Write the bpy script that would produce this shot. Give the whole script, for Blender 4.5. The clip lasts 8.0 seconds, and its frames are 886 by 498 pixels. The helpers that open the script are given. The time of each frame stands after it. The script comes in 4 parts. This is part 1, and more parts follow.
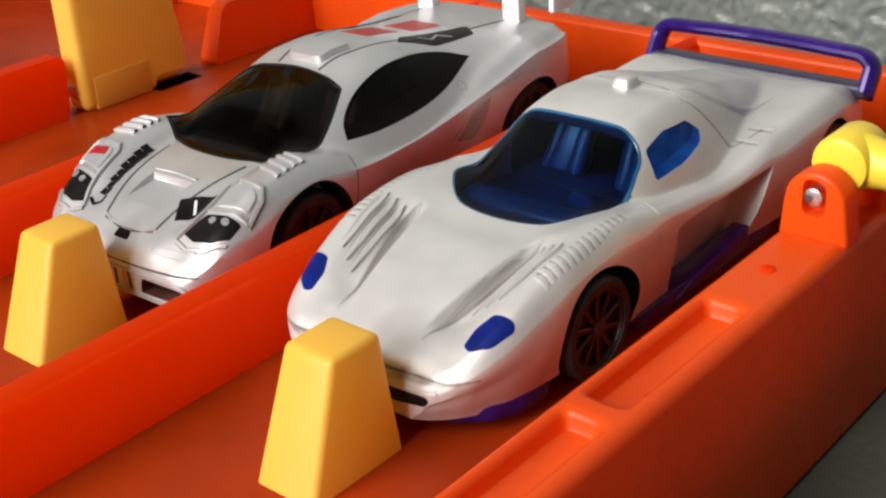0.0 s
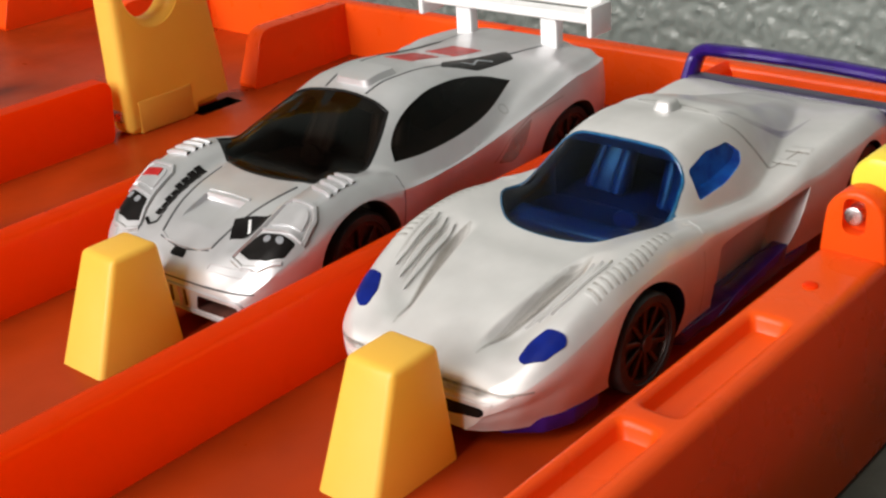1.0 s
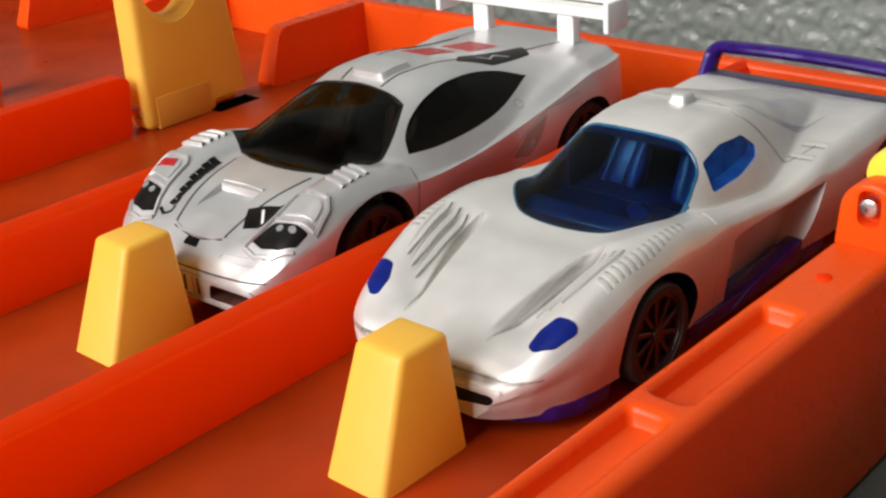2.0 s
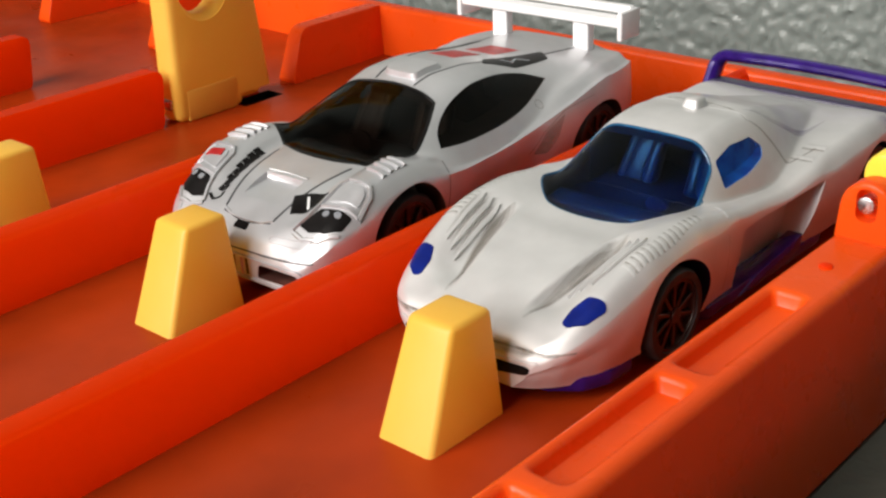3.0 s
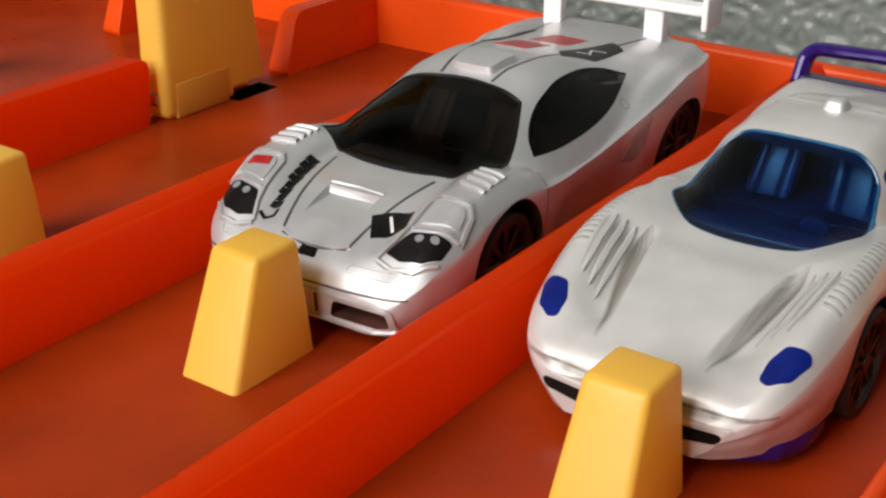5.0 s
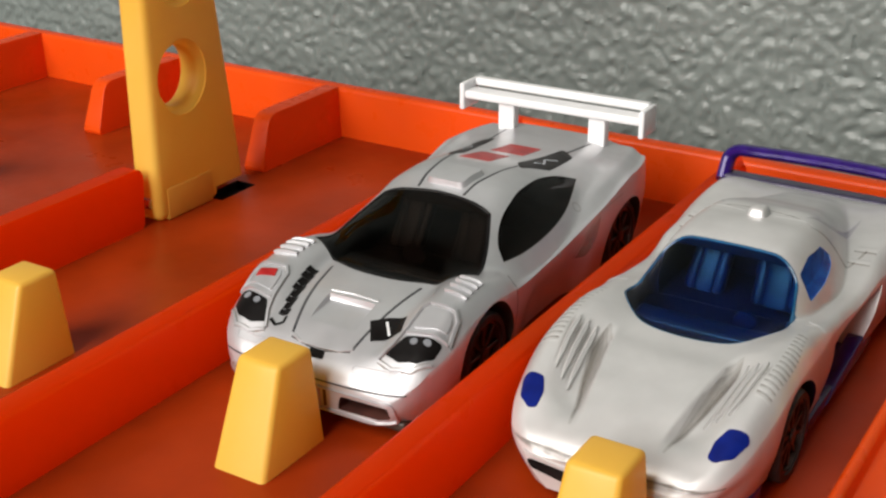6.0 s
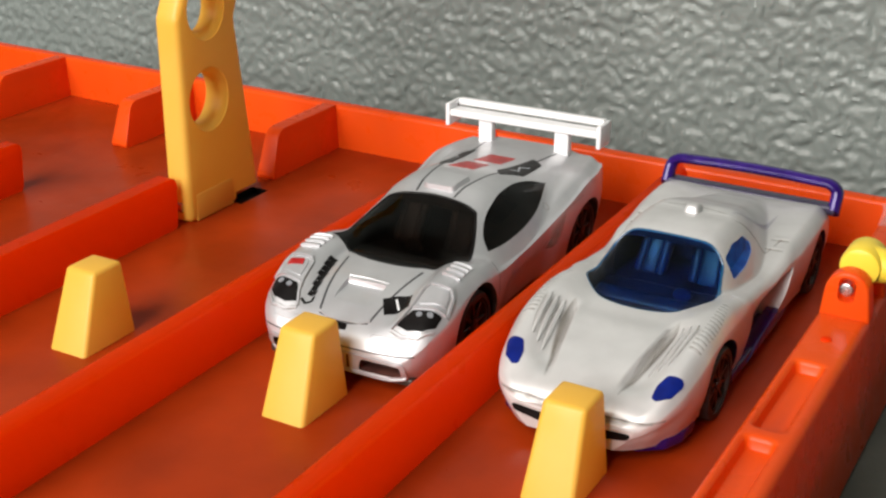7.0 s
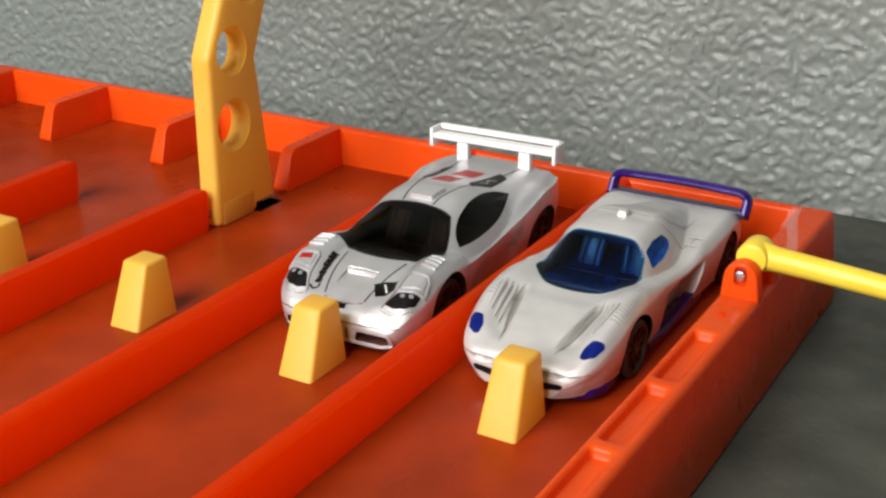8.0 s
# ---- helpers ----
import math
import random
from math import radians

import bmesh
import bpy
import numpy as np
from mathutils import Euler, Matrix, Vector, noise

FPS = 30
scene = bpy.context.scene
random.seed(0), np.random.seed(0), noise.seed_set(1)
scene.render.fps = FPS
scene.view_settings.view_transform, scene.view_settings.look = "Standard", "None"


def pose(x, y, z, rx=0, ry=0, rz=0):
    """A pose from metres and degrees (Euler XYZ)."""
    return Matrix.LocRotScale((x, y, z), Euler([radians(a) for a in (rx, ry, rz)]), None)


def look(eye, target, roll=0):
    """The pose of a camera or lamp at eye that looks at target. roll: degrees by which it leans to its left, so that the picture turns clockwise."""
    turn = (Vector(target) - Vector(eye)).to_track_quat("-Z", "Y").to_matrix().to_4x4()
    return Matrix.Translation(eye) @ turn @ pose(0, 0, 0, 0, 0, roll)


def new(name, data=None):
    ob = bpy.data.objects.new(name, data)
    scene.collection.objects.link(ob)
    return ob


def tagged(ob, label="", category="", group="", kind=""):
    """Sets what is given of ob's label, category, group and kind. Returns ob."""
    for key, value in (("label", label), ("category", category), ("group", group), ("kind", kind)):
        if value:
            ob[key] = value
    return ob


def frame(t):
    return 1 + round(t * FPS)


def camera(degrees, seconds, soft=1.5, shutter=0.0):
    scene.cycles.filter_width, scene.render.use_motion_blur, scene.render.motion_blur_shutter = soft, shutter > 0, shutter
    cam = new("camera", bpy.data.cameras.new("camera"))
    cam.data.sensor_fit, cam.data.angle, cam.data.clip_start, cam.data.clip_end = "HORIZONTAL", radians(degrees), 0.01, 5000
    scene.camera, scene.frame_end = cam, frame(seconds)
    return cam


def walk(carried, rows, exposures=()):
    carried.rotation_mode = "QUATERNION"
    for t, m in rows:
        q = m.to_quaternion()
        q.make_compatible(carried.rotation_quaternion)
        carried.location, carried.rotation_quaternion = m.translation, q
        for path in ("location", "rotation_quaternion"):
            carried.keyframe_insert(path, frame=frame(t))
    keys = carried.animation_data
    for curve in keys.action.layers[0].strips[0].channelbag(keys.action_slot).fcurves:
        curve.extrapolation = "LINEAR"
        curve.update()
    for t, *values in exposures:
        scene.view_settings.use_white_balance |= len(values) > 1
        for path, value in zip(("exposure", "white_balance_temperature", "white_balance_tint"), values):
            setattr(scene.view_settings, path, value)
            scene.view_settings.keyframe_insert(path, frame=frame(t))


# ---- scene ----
from mathutils.bvhtree import BVHTree

# ---- the camera and its walk ----
cam = camera(38, 8.0, soft=2.4)
PATH = [
    (0, 0.07420, -0.06984, 0.07089, 63.747, 3.617, 40.428),
    (0.5, 0.07457, -0.07249, 0.07165, 64.478, 3.841, 40.870),
    (1, 0.07383, -0.07579, 0.07211, 64.968, 3.814, 40.892),
    (2.3, 0.07647, -0.07578, 0.06937, 65.863, 3.646, 42.147),
    (2.5, 0.07888, -0.08182, 0.06975, 66.140, 2.911, 41.485),
    (3, 0.07792, -0.09035, 0.07397, 65.572, 2.203, 41.209),
    (3.5, 0.06478, -0.08231, 0.07418, 64.446, 2.195, 41.476),
    (4, 0.04522, -0.06728, 0.06301, 64.830, 0.884, 40.415),
    (5.3, 0.03885, -0.09437, 0.07202, 65.139, 0.015, 34.493),
    (5.5, 0.04085, -0.09874, 0.07702, 65.513, 0.108, 34.039),
    (6, 0.04236, -0.10517, 0.08411, 66.441, 0.089, 31.600),
    (6.5, 0.04176, -0.11389, 0.08728, 66.407, -0.063, 30.075),
    (7, 0.05675, -0.13950, 0.09804, 66.628, -0.070, 29.763),
    (7.5, 0.07063, -0.16311, 0.11039, 67.029, 0.196, 29.920),
    (8, 0.08700, -0.17947, 0.11541, 67.302, 0.203, 30.219),
]
walk(cam, [(t, pose(*p)) for t, *p in PATH],
     exposures=[(0.0, 0.18), (3.0, 0.16), (4.0, -0.04), (5.5, -0.12), (6.0, -0.10), (6.5, -0.02), (7.2, 0.08), (8.0, 0.06)])

# ---- light: a dim room with one big window behind the camera ----
world = bpy.data.worlds.new("room_world")
scene.world = world
world.use_nodes = True
sky = world.node_tree.nodes.new("ShaderNodeTexSky")
sky.sky_type, sky.sun_disc, sky.sun_elevation, sky.sun_rotation = "NISHITA", False, radians(35), radians(200)
world.node_tree.links.new(sky.outputs[0], world.node_tree.nodes["Background"].inputs[0])
world.node_tree.nodes["Background"].inputs[1].default_value = 0.1
WINDOW = (-0.22, -0.74, 0.74)          # middle of the window in the wall behind the camera
lamp = bpy.data.lights.new("window_light", "AREA")
lamp.shape, lamp.size, lamp.size_y, lamp.energy, lamp.color = "RECTANGLE", 0.66, 1.1, 22.0, (1.0, 0.955, 0.885)
window_light = new("window_light", lamp)
window_light.matrix_world = look(WINDOW, (WINDOW[0], 0.0, WINDOW[2] - 0.05))

MM = 0.001


# ---- materials ----
def principled(name, color, rough=0.4, metal=0.0, coat=0.0, ior=1.46):
    m = bpy.data.materials.new(name)
    m.use_nodes = True
    b = m.node_tree.nodes["Principled BSDF"]
    b.inputs["Base Color"].default_value = (*color, 1)
    b.inputs["Roughness"].default_value = rough
    b.inputs["Metallic"].default_value = metal
    b.inputs["Coat Weight"].default_value = coat
    b.inputs["Coat Roughness"].default_value = 0.14
    b.inputs["IOR"].default_value = ior
    return m, b


def vary(m, b, color_a, color_b, scale, detail=4.0, bump=0.0, bump_scale=None, bump_dist=0.0002, rough=None, rough_scale=None, ramp=(0.35, 0.65)):
    """Colour that drifts between two tones, fine relief, and uneven gloss, all in object space."""
    nt = m.node_tree
    co = nt.nodes.new("ShaderNodeTexCoord")
    n1 = nt.nodes.new("ShaderNodeTexNoise")
    n1.inputs["Scale"].default_value, n1.inputs["Detail"].default_value = scale, detail
    r1 = nt.nodes.new("ShaderNodeValToRGB")
    r1.color_ramp.elements[0].position, r1.color_ramp.elements[1].position = ramp
    r1.color_ramp.elements[0].color, r1.color_ramp.elements[1].color = (*color_a, 1), (*color_b, 1)
    nt.links.new(co.outputs["Object"], n1.inputs["Vector"])
    nt.links.new(n1.outputs["Fac"], r1.inputs["Fac"])
    nt.links.new(r1.outputs["Color"], b.inputs["Base Color"])
    if rough:
        n3 = nt.nodes.new("ShaderNodeTexNoise")
        n3.inputs["Scale"].default_value, n3.inputs["Detail"].default_value = rough_scale or scale * 5, 3.0
        mr = nt.nodes.new("ShaderNodeMapRange")
        mr.inputs["From Min"].default_value, mr.inputs["From Max"].default_value = 0.3, 0.7
        mr.inputs["To Min"].default_value, mr.inputs["To Max"].default_value = rough
        nt.links.new(co.outputs["Object"], n3.inputs["Vector"])
        nt.links.new(n3.outputs["Fac"], mr.inputs["Value"])
        nt.links.new(mr.outputs["Result"], b.inputs["Roughness"])
    if bump:
        n2 = nt.nodes.new("ShaderNodeTexNoise")
        n2.inputs["Scale"].default_value, n2.inputs["Detail"].default_value = bump_scale or scale * 20, 3.0
        bp = nt.nodes.new("ShaderNodeBump")
        bp.inputs["Strength"].default_value, bp.inputs["Distance"].default_value = bump, bump_dist
        nt.links.new(co.outputs["Object"], n2.inputs["Vector"])
        nt.links.new(n2.outputs["Fac"], bp.inputs["Height"])
        nt.links.new(bp.outputs["Normal"], b.inputs["Normal"])
    return m


def see_through(m, b, color, share):
    """Thin coloured plastic that lets a share of the light through, scattered."""
    nt = m.node_tree
    tr = nt.nodes.new("ShaderNodeBsdfTranslucent")
    tr.inputs["Color"].default_value = (*color, 1)
    mix = nt.nodes.new("ShaderNodeMixShader")
    mix.inputs[0].default_value = share
    nt.links.new(b.outputs[0], mix.inputs[1])
    nt.links.new(tr.outputs[0], mix.inputs[2])
    nt.links.new(mix.outputs[0], nt.nodes["Material Output"].inputs["Surface"])
    return m


def tinted_glass(name, color, rough=0.03):
    m, b = principled(name, color, rough, ior=1.2)
    b.inputs["Transmission Weight"].default_value = 1.0
    return m


ORANGE = vary(*principled("orange_plastic", (0.8, 0.1, 0.01), 0.32),
              (0.97, 0.080, 0.003), (0.99, 0.096, 0.004), 30, bump=0.06, bump_scale=900, bump_dist=0.0003, rough=(0.24, 0.42), rough_scale=160)
RAIL_ORANGE = vary(*principled("thick_orange_plastic", (0.8, 0.1, 0.01), 0.32),
                   (0.90, 0.090, 0.006), (0.96, 0.110, 0.009), 30, bump=0.06, bump_scale=900, bump_dist=0.0003, rough=(0.22, 0.40), rough_scale=160)
# base colour darkened to carry the shade between the rails
FLOOR_ORANGE = vary(*principled("worn_shaded_orange_plastic", (0.7, 0.08, 0.01), 0.3),
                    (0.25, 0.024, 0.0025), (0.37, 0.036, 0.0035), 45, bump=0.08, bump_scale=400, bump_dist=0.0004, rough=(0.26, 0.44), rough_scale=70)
YELLOW = vary(*principled("yellow_plastic", (0.85, 0.45, 0.04), 0.35),
              (0.95, 0.585, 0.08), (0.98, 0.64, 0.115), 60, bump=0.05, bump_scale=1200, rough=(0.28, 0.45), rough_scale=200)
LEMON = vary(*principled("lemon_plastic", (0.85, 0.62, 0.05), 0.35),
             (0.84, 0.60, 0.04), (0.88, 0.66, 0.07), 60, bump=0.05, bump_scale=1200, rough=(0.25, 0.4), rough_scale=200)
PEARL = vary(*principled("pearl_white_paint", (0.68, 0.65, 0.61), 0.34, metal=0.46, coat=0.55),
             (0.62, 0.612, 0.612), (0.70, 0.692, 0.692), 160, rough=(0.40, 0.52), rough_scale=300)
SILVER = vary(*principled("silver_white_paint", (0.66, 0.66, 0.70), 0.34, metal=0.62, coat=0.6),
              (0.54, 0.54, 0.562), (0.62, 0.62, 0.642), 120, rough=(0.36, 0.48), rough_scale=300)
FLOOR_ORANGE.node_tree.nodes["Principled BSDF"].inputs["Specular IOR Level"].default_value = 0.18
ORANGE.node_tree.nodes["Principled BSDF"].inputs["Specular IOR Level"].default_value = 0.28
see_through(ORANGE, ORANGE.node_tree.nodes["Principled BSDF"], (1.0, 0.20, 0.005), 0.72)
see_through(RAIL_ORANGE, RAIL_ORANGE.node_tree.nodes["Principled BSDF"], (1.0, 0.17, 0.008), 0.34)
RAIL_ORANGE.node_tree.nodes["Principled BSDF"].inputs["Specular IOR Level"].default_value = 0.36
see_through(YELLOW, YELLOW.node_tree.nodes["Principled BSDF"], (1.0, 0.72, 0.17), 0.36)
WHITE_PLASTIC = vary(*principled("white_plastic", (0.85, 0.85, 0.85), 0.3), (0.76, 0.765, 0.78), (0.82, 0.82, 0.83), 200)
BLACK = vary(*principled("black_print", (0.012, 0.012, 0.014), 0.35), (0.006, 0.005, 0.005), (0.011, 0.010, 0.010), 300)
DARK_LINE = vary(*principled("grey_line_print", (0.09, 0.09, 0.10), 0.4), (0.035, 0.035, 0.04), (0.08, 0.08, 0.085), 500)
GREY_WASH = vary(*principled("grey_wash", (0.42, 0.38, 0.34), 0.45, coat=0.3), (0.42, 0.39, 0.35), (0.56, 0.52, 0.48), 600)
# grey for washes and seams, and for painted shade round headlights and intakes
SOFT_SHADE_WASH = vary(*principled("soft_grey_shade_wash", (0.40, 0.36, 0.31), 0.45, coat=0.3), (0.20, 0.175, 0.15), (0.32, 0.285, 0.25), 500)


def patchy(m, scale, low, high):
    """Lets the surface below show through in streaks."""
    nt = m.node_tree
    co, mp = nt.nodes.new("ShaderNodeTexCoord"), nt.nodes.new("ShaderNodeMapping")
    mp.inputs["Scale"].default_value = (1.0, 0.03, 0.2)
    n, r = nt.nodes.new("ShaderNodeTexNoise"), nt.nodes.new("ShaderNodeMapRange")
    n.inputs["Scale"].default_value, n.inputs["Detail"].default_value = scale, 4.0
    r.inputs["From Min"].default_value, r.inputs["From Max"].default_value = 0.4, 0.75
    r.inputs["To Min"].default_value, r.inputs["To Max"].default_value = low, high
    nt.links.new(co.outputs["Object"], mp.inputs["Vector"])
    nt.links.new(mp.outputs["Vector"], n.inputs["Vector"])
    nt.links.new(n.outputs["Fac"], r.inputs["Value"])
    nt.links.new(r.outputs["Result"], nt.nodes["Principled BSDF"].inputs["Alpha"])


patchy(SOFT_SHADE_WASH, 900, 0.25, 0.75)
FAINT_WASH = vary(*principled("faint_brown_wash", (0.3, 0.27, 0.23), 0.5), (0.22, 0.19, 0.165), (0.34, 0.30, 0.265), 500)
patchy(FAINT_WASH, 700, 0.22, 0.62)
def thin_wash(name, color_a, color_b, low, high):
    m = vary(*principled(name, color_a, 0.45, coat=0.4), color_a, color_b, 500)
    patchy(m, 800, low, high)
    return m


# brown paint wash that also carries the shade of trough and hood edge
HOOD_SHADE_WASH = thin_wash("thin_brown_hood_shade_wash", (0.13, 0.105, 0.085), (0.20, 0.165, 0.135), 0.13, 0.22)
DECK_WASH = thin_wash("thin_purple_deck_wash", (0.16, 0.12, 0.30), (0.28, 0.22, 0.42), 0.10, 0.40)
RED = vary(*principled("red_print", (0.62, 0.05, 0.04), 0.35), (0.30, 0.014, 0.014), (0.44, 0.030, 0.028), 500)
RED.node_tree.nodes["Principled BSDF"].inputs["Specular IOR Level"].default_value = 0.2
BLUE = vary(*principled("blue_enamel", (0.01, 0.02, 0.25), 0.35, coat=0.0), (0.003, 0.009, 0.12), (0.004, 0.014, 0.17), 400)
PURPLE = vary(*principled("purple_plastic", (0.05, 0.015, 0.30), 0.25, metal=0.1, coat=0.35), (0.020, 0.005, 0.11), (0.032, 0.009, 0.16), 400)
TEAL = vary(*principled("dark_teal_plastic", (0.008, 0.04, 0.09), 0.15, coat=0.5), (0.010, 0.08, 0.17), (0.02, 0.12, 0.24), 400)
GREY_PURPLE = vary(*principled("dull_purple_plastic", (0.06, 0.05, 0.12), 0.4), (0.03, 0.026, 0.055), (0.05, 0.042, 0.085), 400)
RUBBER = vary(*principled("black_rubber", (0.015, 0.014, 0.014), 0.55), (0.012, 0.011, 0.011), (0.025, 0.022, 0.022), 600)
DARK_RIM = vary(*principled("dark_rim_plastic", (0.05, 0.03, 0.025), 0.3, metal=0.5), (0.04, 0.025, 0.02), (0.07, 0.045, 0.04), 600)
STEEL = vary(*principled("steel", (0.6, 0.6, 0.62), 0.25, metal=1.0), (0.5, 0.5, 0.52), (0.7, 0.7, 0.72), 800, rough=(0.18, 0.4), rough_scale=1500)
CHROME_PRINT = vary(*principled("silver_print", (0.7, 0.72, 0.76), 0.2, metal=0.5), (0.34, 0.36, 0.40), (0.5, 0.52, 0.56), 500)
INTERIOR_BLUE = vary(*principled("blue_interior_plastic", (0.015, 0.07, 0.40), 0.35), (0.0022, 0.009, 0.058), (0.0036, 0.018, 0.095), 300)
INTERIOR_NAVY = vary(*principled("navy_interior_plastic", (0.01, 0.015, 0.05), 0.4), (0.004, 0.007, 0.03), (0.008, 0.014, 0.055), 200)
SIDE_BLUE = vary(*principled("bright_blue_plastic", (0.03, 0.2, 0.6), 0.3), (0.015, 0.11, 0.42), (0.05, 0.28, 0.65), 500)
GRILLE = vary(*principled("dull_red_brown_recess", (0.2, 0.06, 0.05), 0.5), (0.06, 0.022, 0.018), (0.11, 0.04, 0.03), 400)
INTERIOR_DARK = vary(*principled("dark_interior_plastic", (0.03, 0.025, 0.022), 0.45), (0.022, 0.014, 0.010), (0.046, 0.032, 0.024), 300)
PURPLE.node_tree.nodes["Principled BSDF"].inputs["Specular IOR Level"].default_value = 0.35
BLUE.node_tree.nodes["Principled BSDF"].inputs["Specular IOR Level"].default_value = 0.25
BLACK.node_tree.nodes["Principled BSDF"].inputs["Specular IOR Level"].default_value = 0.12
BLUE_GLASS = tinted_glass("blue_clear_plastic", (0.12, 0.46, 0.90))
SMOKE_GLASS = tinted_glass("smoked_clear_plastic", (0.10, 0.075, 0.06))
TAPE = principled("clear_tape", (0.9, 0.9, 0.9), 0.25)[0]
TAPE.node_tree.nodes["Principled BSDF"].inputs["Alpha"].default_value = 0.08
SCUFF = principled("pale_scuff", (0.52, 0.17, 0.09), 0.5)[0]
WALL_PAINT = vary(*principled("grey_wall_paint", (0.42, 0.44, 0.42), 0.38),
                  (0.165, 0.188, 0.178), (0.215, 0.242, 0.23), 9, bump=0.4, bump_scale=700, bump_dist=0.0003, rough=(0.30, 0.46), rough_scale=120)
PLAIN_PAINT = vary(*principled("plain_room_paint", (0.3, 0.3, 0.29), 0.6), (0.34, 0.31, 0.28), (0.40, 0.37, 0.335), 6, bump=0.1, bump_scale=200)
# dark tone invented for the unseen east wall, to weaken its bounce
BOUNCE_CUT_PAINT = vary(*principled("bounce_cutting_brown_paint", (0.07, 0.055, 0.045), 0.6), (0.06, 0.048, 0.04), (0.08, 0.065, 0.055), 6, bump=0.1, bump_scale=200)
DARK_FLOOR = vary(*principled("dark_grey_floor", (0.08, 0.085, 0.075), 0.6),
                  (0.040, 0.043, 0.036), (0.072, 0.075, 0.063), 60, bump=0.3, bump_scale=500, bump_dist=0.0006, rough=(0.45, 0.75), rough_scale=100)


# ---- builders ----
def mesh_of(bm, name, mats, smooth_angle=35):
    bmesh.ops.recalc_face_normals(bm, faces=bm.faces)
    me = bpy.data.meshes.new(name)
    bm.to_mesh(me)
    bm.free()
    for m in mats if isinstance(mats, (list, tuple)) else [mats]:
        me.materials.append(m)
    if smooth_angle:
        me.shade_smooth()
        me.set_sharp_from_angle(angle=radians(smooth_angle))
    return me


def part(name, bm, material, parent=None, label="", smooth_angle=35):
    ob = new(name, mesh_of(bm, name, material, smooth_angle) if isinstance(bm, bmesh.types.BMesh) else bm)
    if parent:
        ob.parent = parent
    if label:
        tagged(ob, label)
    return ob


def thing(name, label, category, m=None, group="", kind=""):
    ob = new(name)
    ob.empty_display_size = 0.01
    if m:
        ob.matrix_world = m
    return tagged(ob, label, category, group, kind)


def box(x0, x1, y0, y1, z0, z1, bevel=0.0, seg=3, taper=(0, 0)):
    """A box in millimetres with rounded edges; taper draws the top in by so much on each side."""
    bm = bmesh.new()
    tx, ty = taper
    vs = [bm.verts.new((x * MM, y * MM, z * MM)) for x, y, z in (
        (x0, y0, z0), (x1, y0, z0), (x1, y1, z0), (x0, y1, z0),
        (x0 + tx, y0 + ty, z1), (x1 - tx, y0 + ty, z1), (x1 - tx, y1 - ty, z1), (x0 + tx, y1 - ty, z1))]
    for f in ((3, 2, 1, 0), (4, 5, 6, 7), (0, 1, 5, 4), (1, 2, 6, 5), (2, 3, 7, 6), (3, 0, 4, 7)):
        bm.faces.new([vs[i] for i in f])
    if bevel:
        bmesh.ops.bevel(bm, geom=list(bm.edges), offset=bevel * MM, segments=seg, profile=0.5, affect="EDGES", clamp_overlap=True)
    return bm


def prism(poly, axis, a, b, bevel=0.0, seg=2):
    """A polygon in millimetres, drawn out along an axis from a to b."""
    def place(p, q, h):
        return {"x": (h, p, q), "y": (p, h, q), "z": (p, q, h)}[axis]
    bm = bmesh.new()
    lo = [bm.verts.new(Vector(place(p, q, a)) * MM) for p, q in poly]
    hi = [bm.verts.new(Vector(place(p, q, b)) * MM) for p, q in poly]
    n = len(poly)
    bm.faces.new(lo[::-1])
    bm.faces.new(hi)
    for i in range(n):
        bm.faces.new((lo[i], lo[(i + 1) % n], hi[(i + 1) % n], hi[i]))
    bmesh.ops.recalc_face_normals(bm, faces=bm.faces)
    if bevel:
        bmesh.ops.bevel(bm, geom=list(bm.edges), offset=bevel * MM, segments=seg, profile=0.5, affect="EDGES", clamp_overlap=True)
    return bm


def merge(*bms):
    out = bmesh.new()
    for bm in bms:
        me = bpy.data.meshes.new("tmp")
        bm.to_mesh(me)
        bm.free()
        out.from_mesh(me)
        bpy.data.meshes.remove(me)
    return out


def disc(cx, cy, cz, r, h, axis="x", seg=32, bevel=0.0):
    """A round block of length h along an axis, its middle at the given place."""
    poly = [(r * math.cos(2 * math.pi * i / seg), r * math.sin(2 * math.pi * i / seg)) for i in range(seg)]
    c = {"x": (cy, cz), "y": (cx, cz), "z": (cx, cy)}[axis]
    mid = {"x": cx, "y": cy, "z": cz}[axis]
    bm = prism([(p + c[0], q + c[1]) for p, q in poly], axis, mid - h / 2, mid + h / 2)
    if bevel:
        rim = [e for e in bm.edges if len(e.link_faces) == 2 and any(len(f.verts) > 4 for f in e.link_faces)]
        bmesh.ops.bevel(bm, geom=rim, offset=bevel * MM, segments=2, profile=0.5, affect="EDGES")
    return bm


def cut(me, cutters):
    """The mesh less the cutters; the cut faces take the mesh's second material."""
    ob = new("cut_base", me)
    tools = []
    for item in cutters:
        bm, slot = item if isinstance(item, tuple) else (item, 1)
        bmesh.ops.recalc_face_normals(bm, faces=bm.faces)
        cm = bpy.data.meshes.new("cutter")
        bm.to_mesh(cm)
        bm.free()
        for m in me.materials:
            cm.materials.append(m)
        if len(me.materials) > 1:
            for p in cm.polygons:
                p.material_index = slot
        c = new("cutter", cm)
        tools.append(c)
        mod = ob.modifiers.new("cut", "BOOLEAN")
        mod.operation, mod.solver, mod.object = "DIFFERENCE", "EXACT", c
    dg = bpy.context.evaluated_depsgraph_get()
    out = bpy.data.meshes.new_from_object(ob.evaluated_get(dg), depsgraph=dg)
    for o in (ob, *tools):
        old = o.data
        bpy.data.objects.remove(o)
        bpy.data.meshes.remove(old)
    out.shade_smooth()
    out.set_sharp_from_angle(angle=radians(35))
    return out


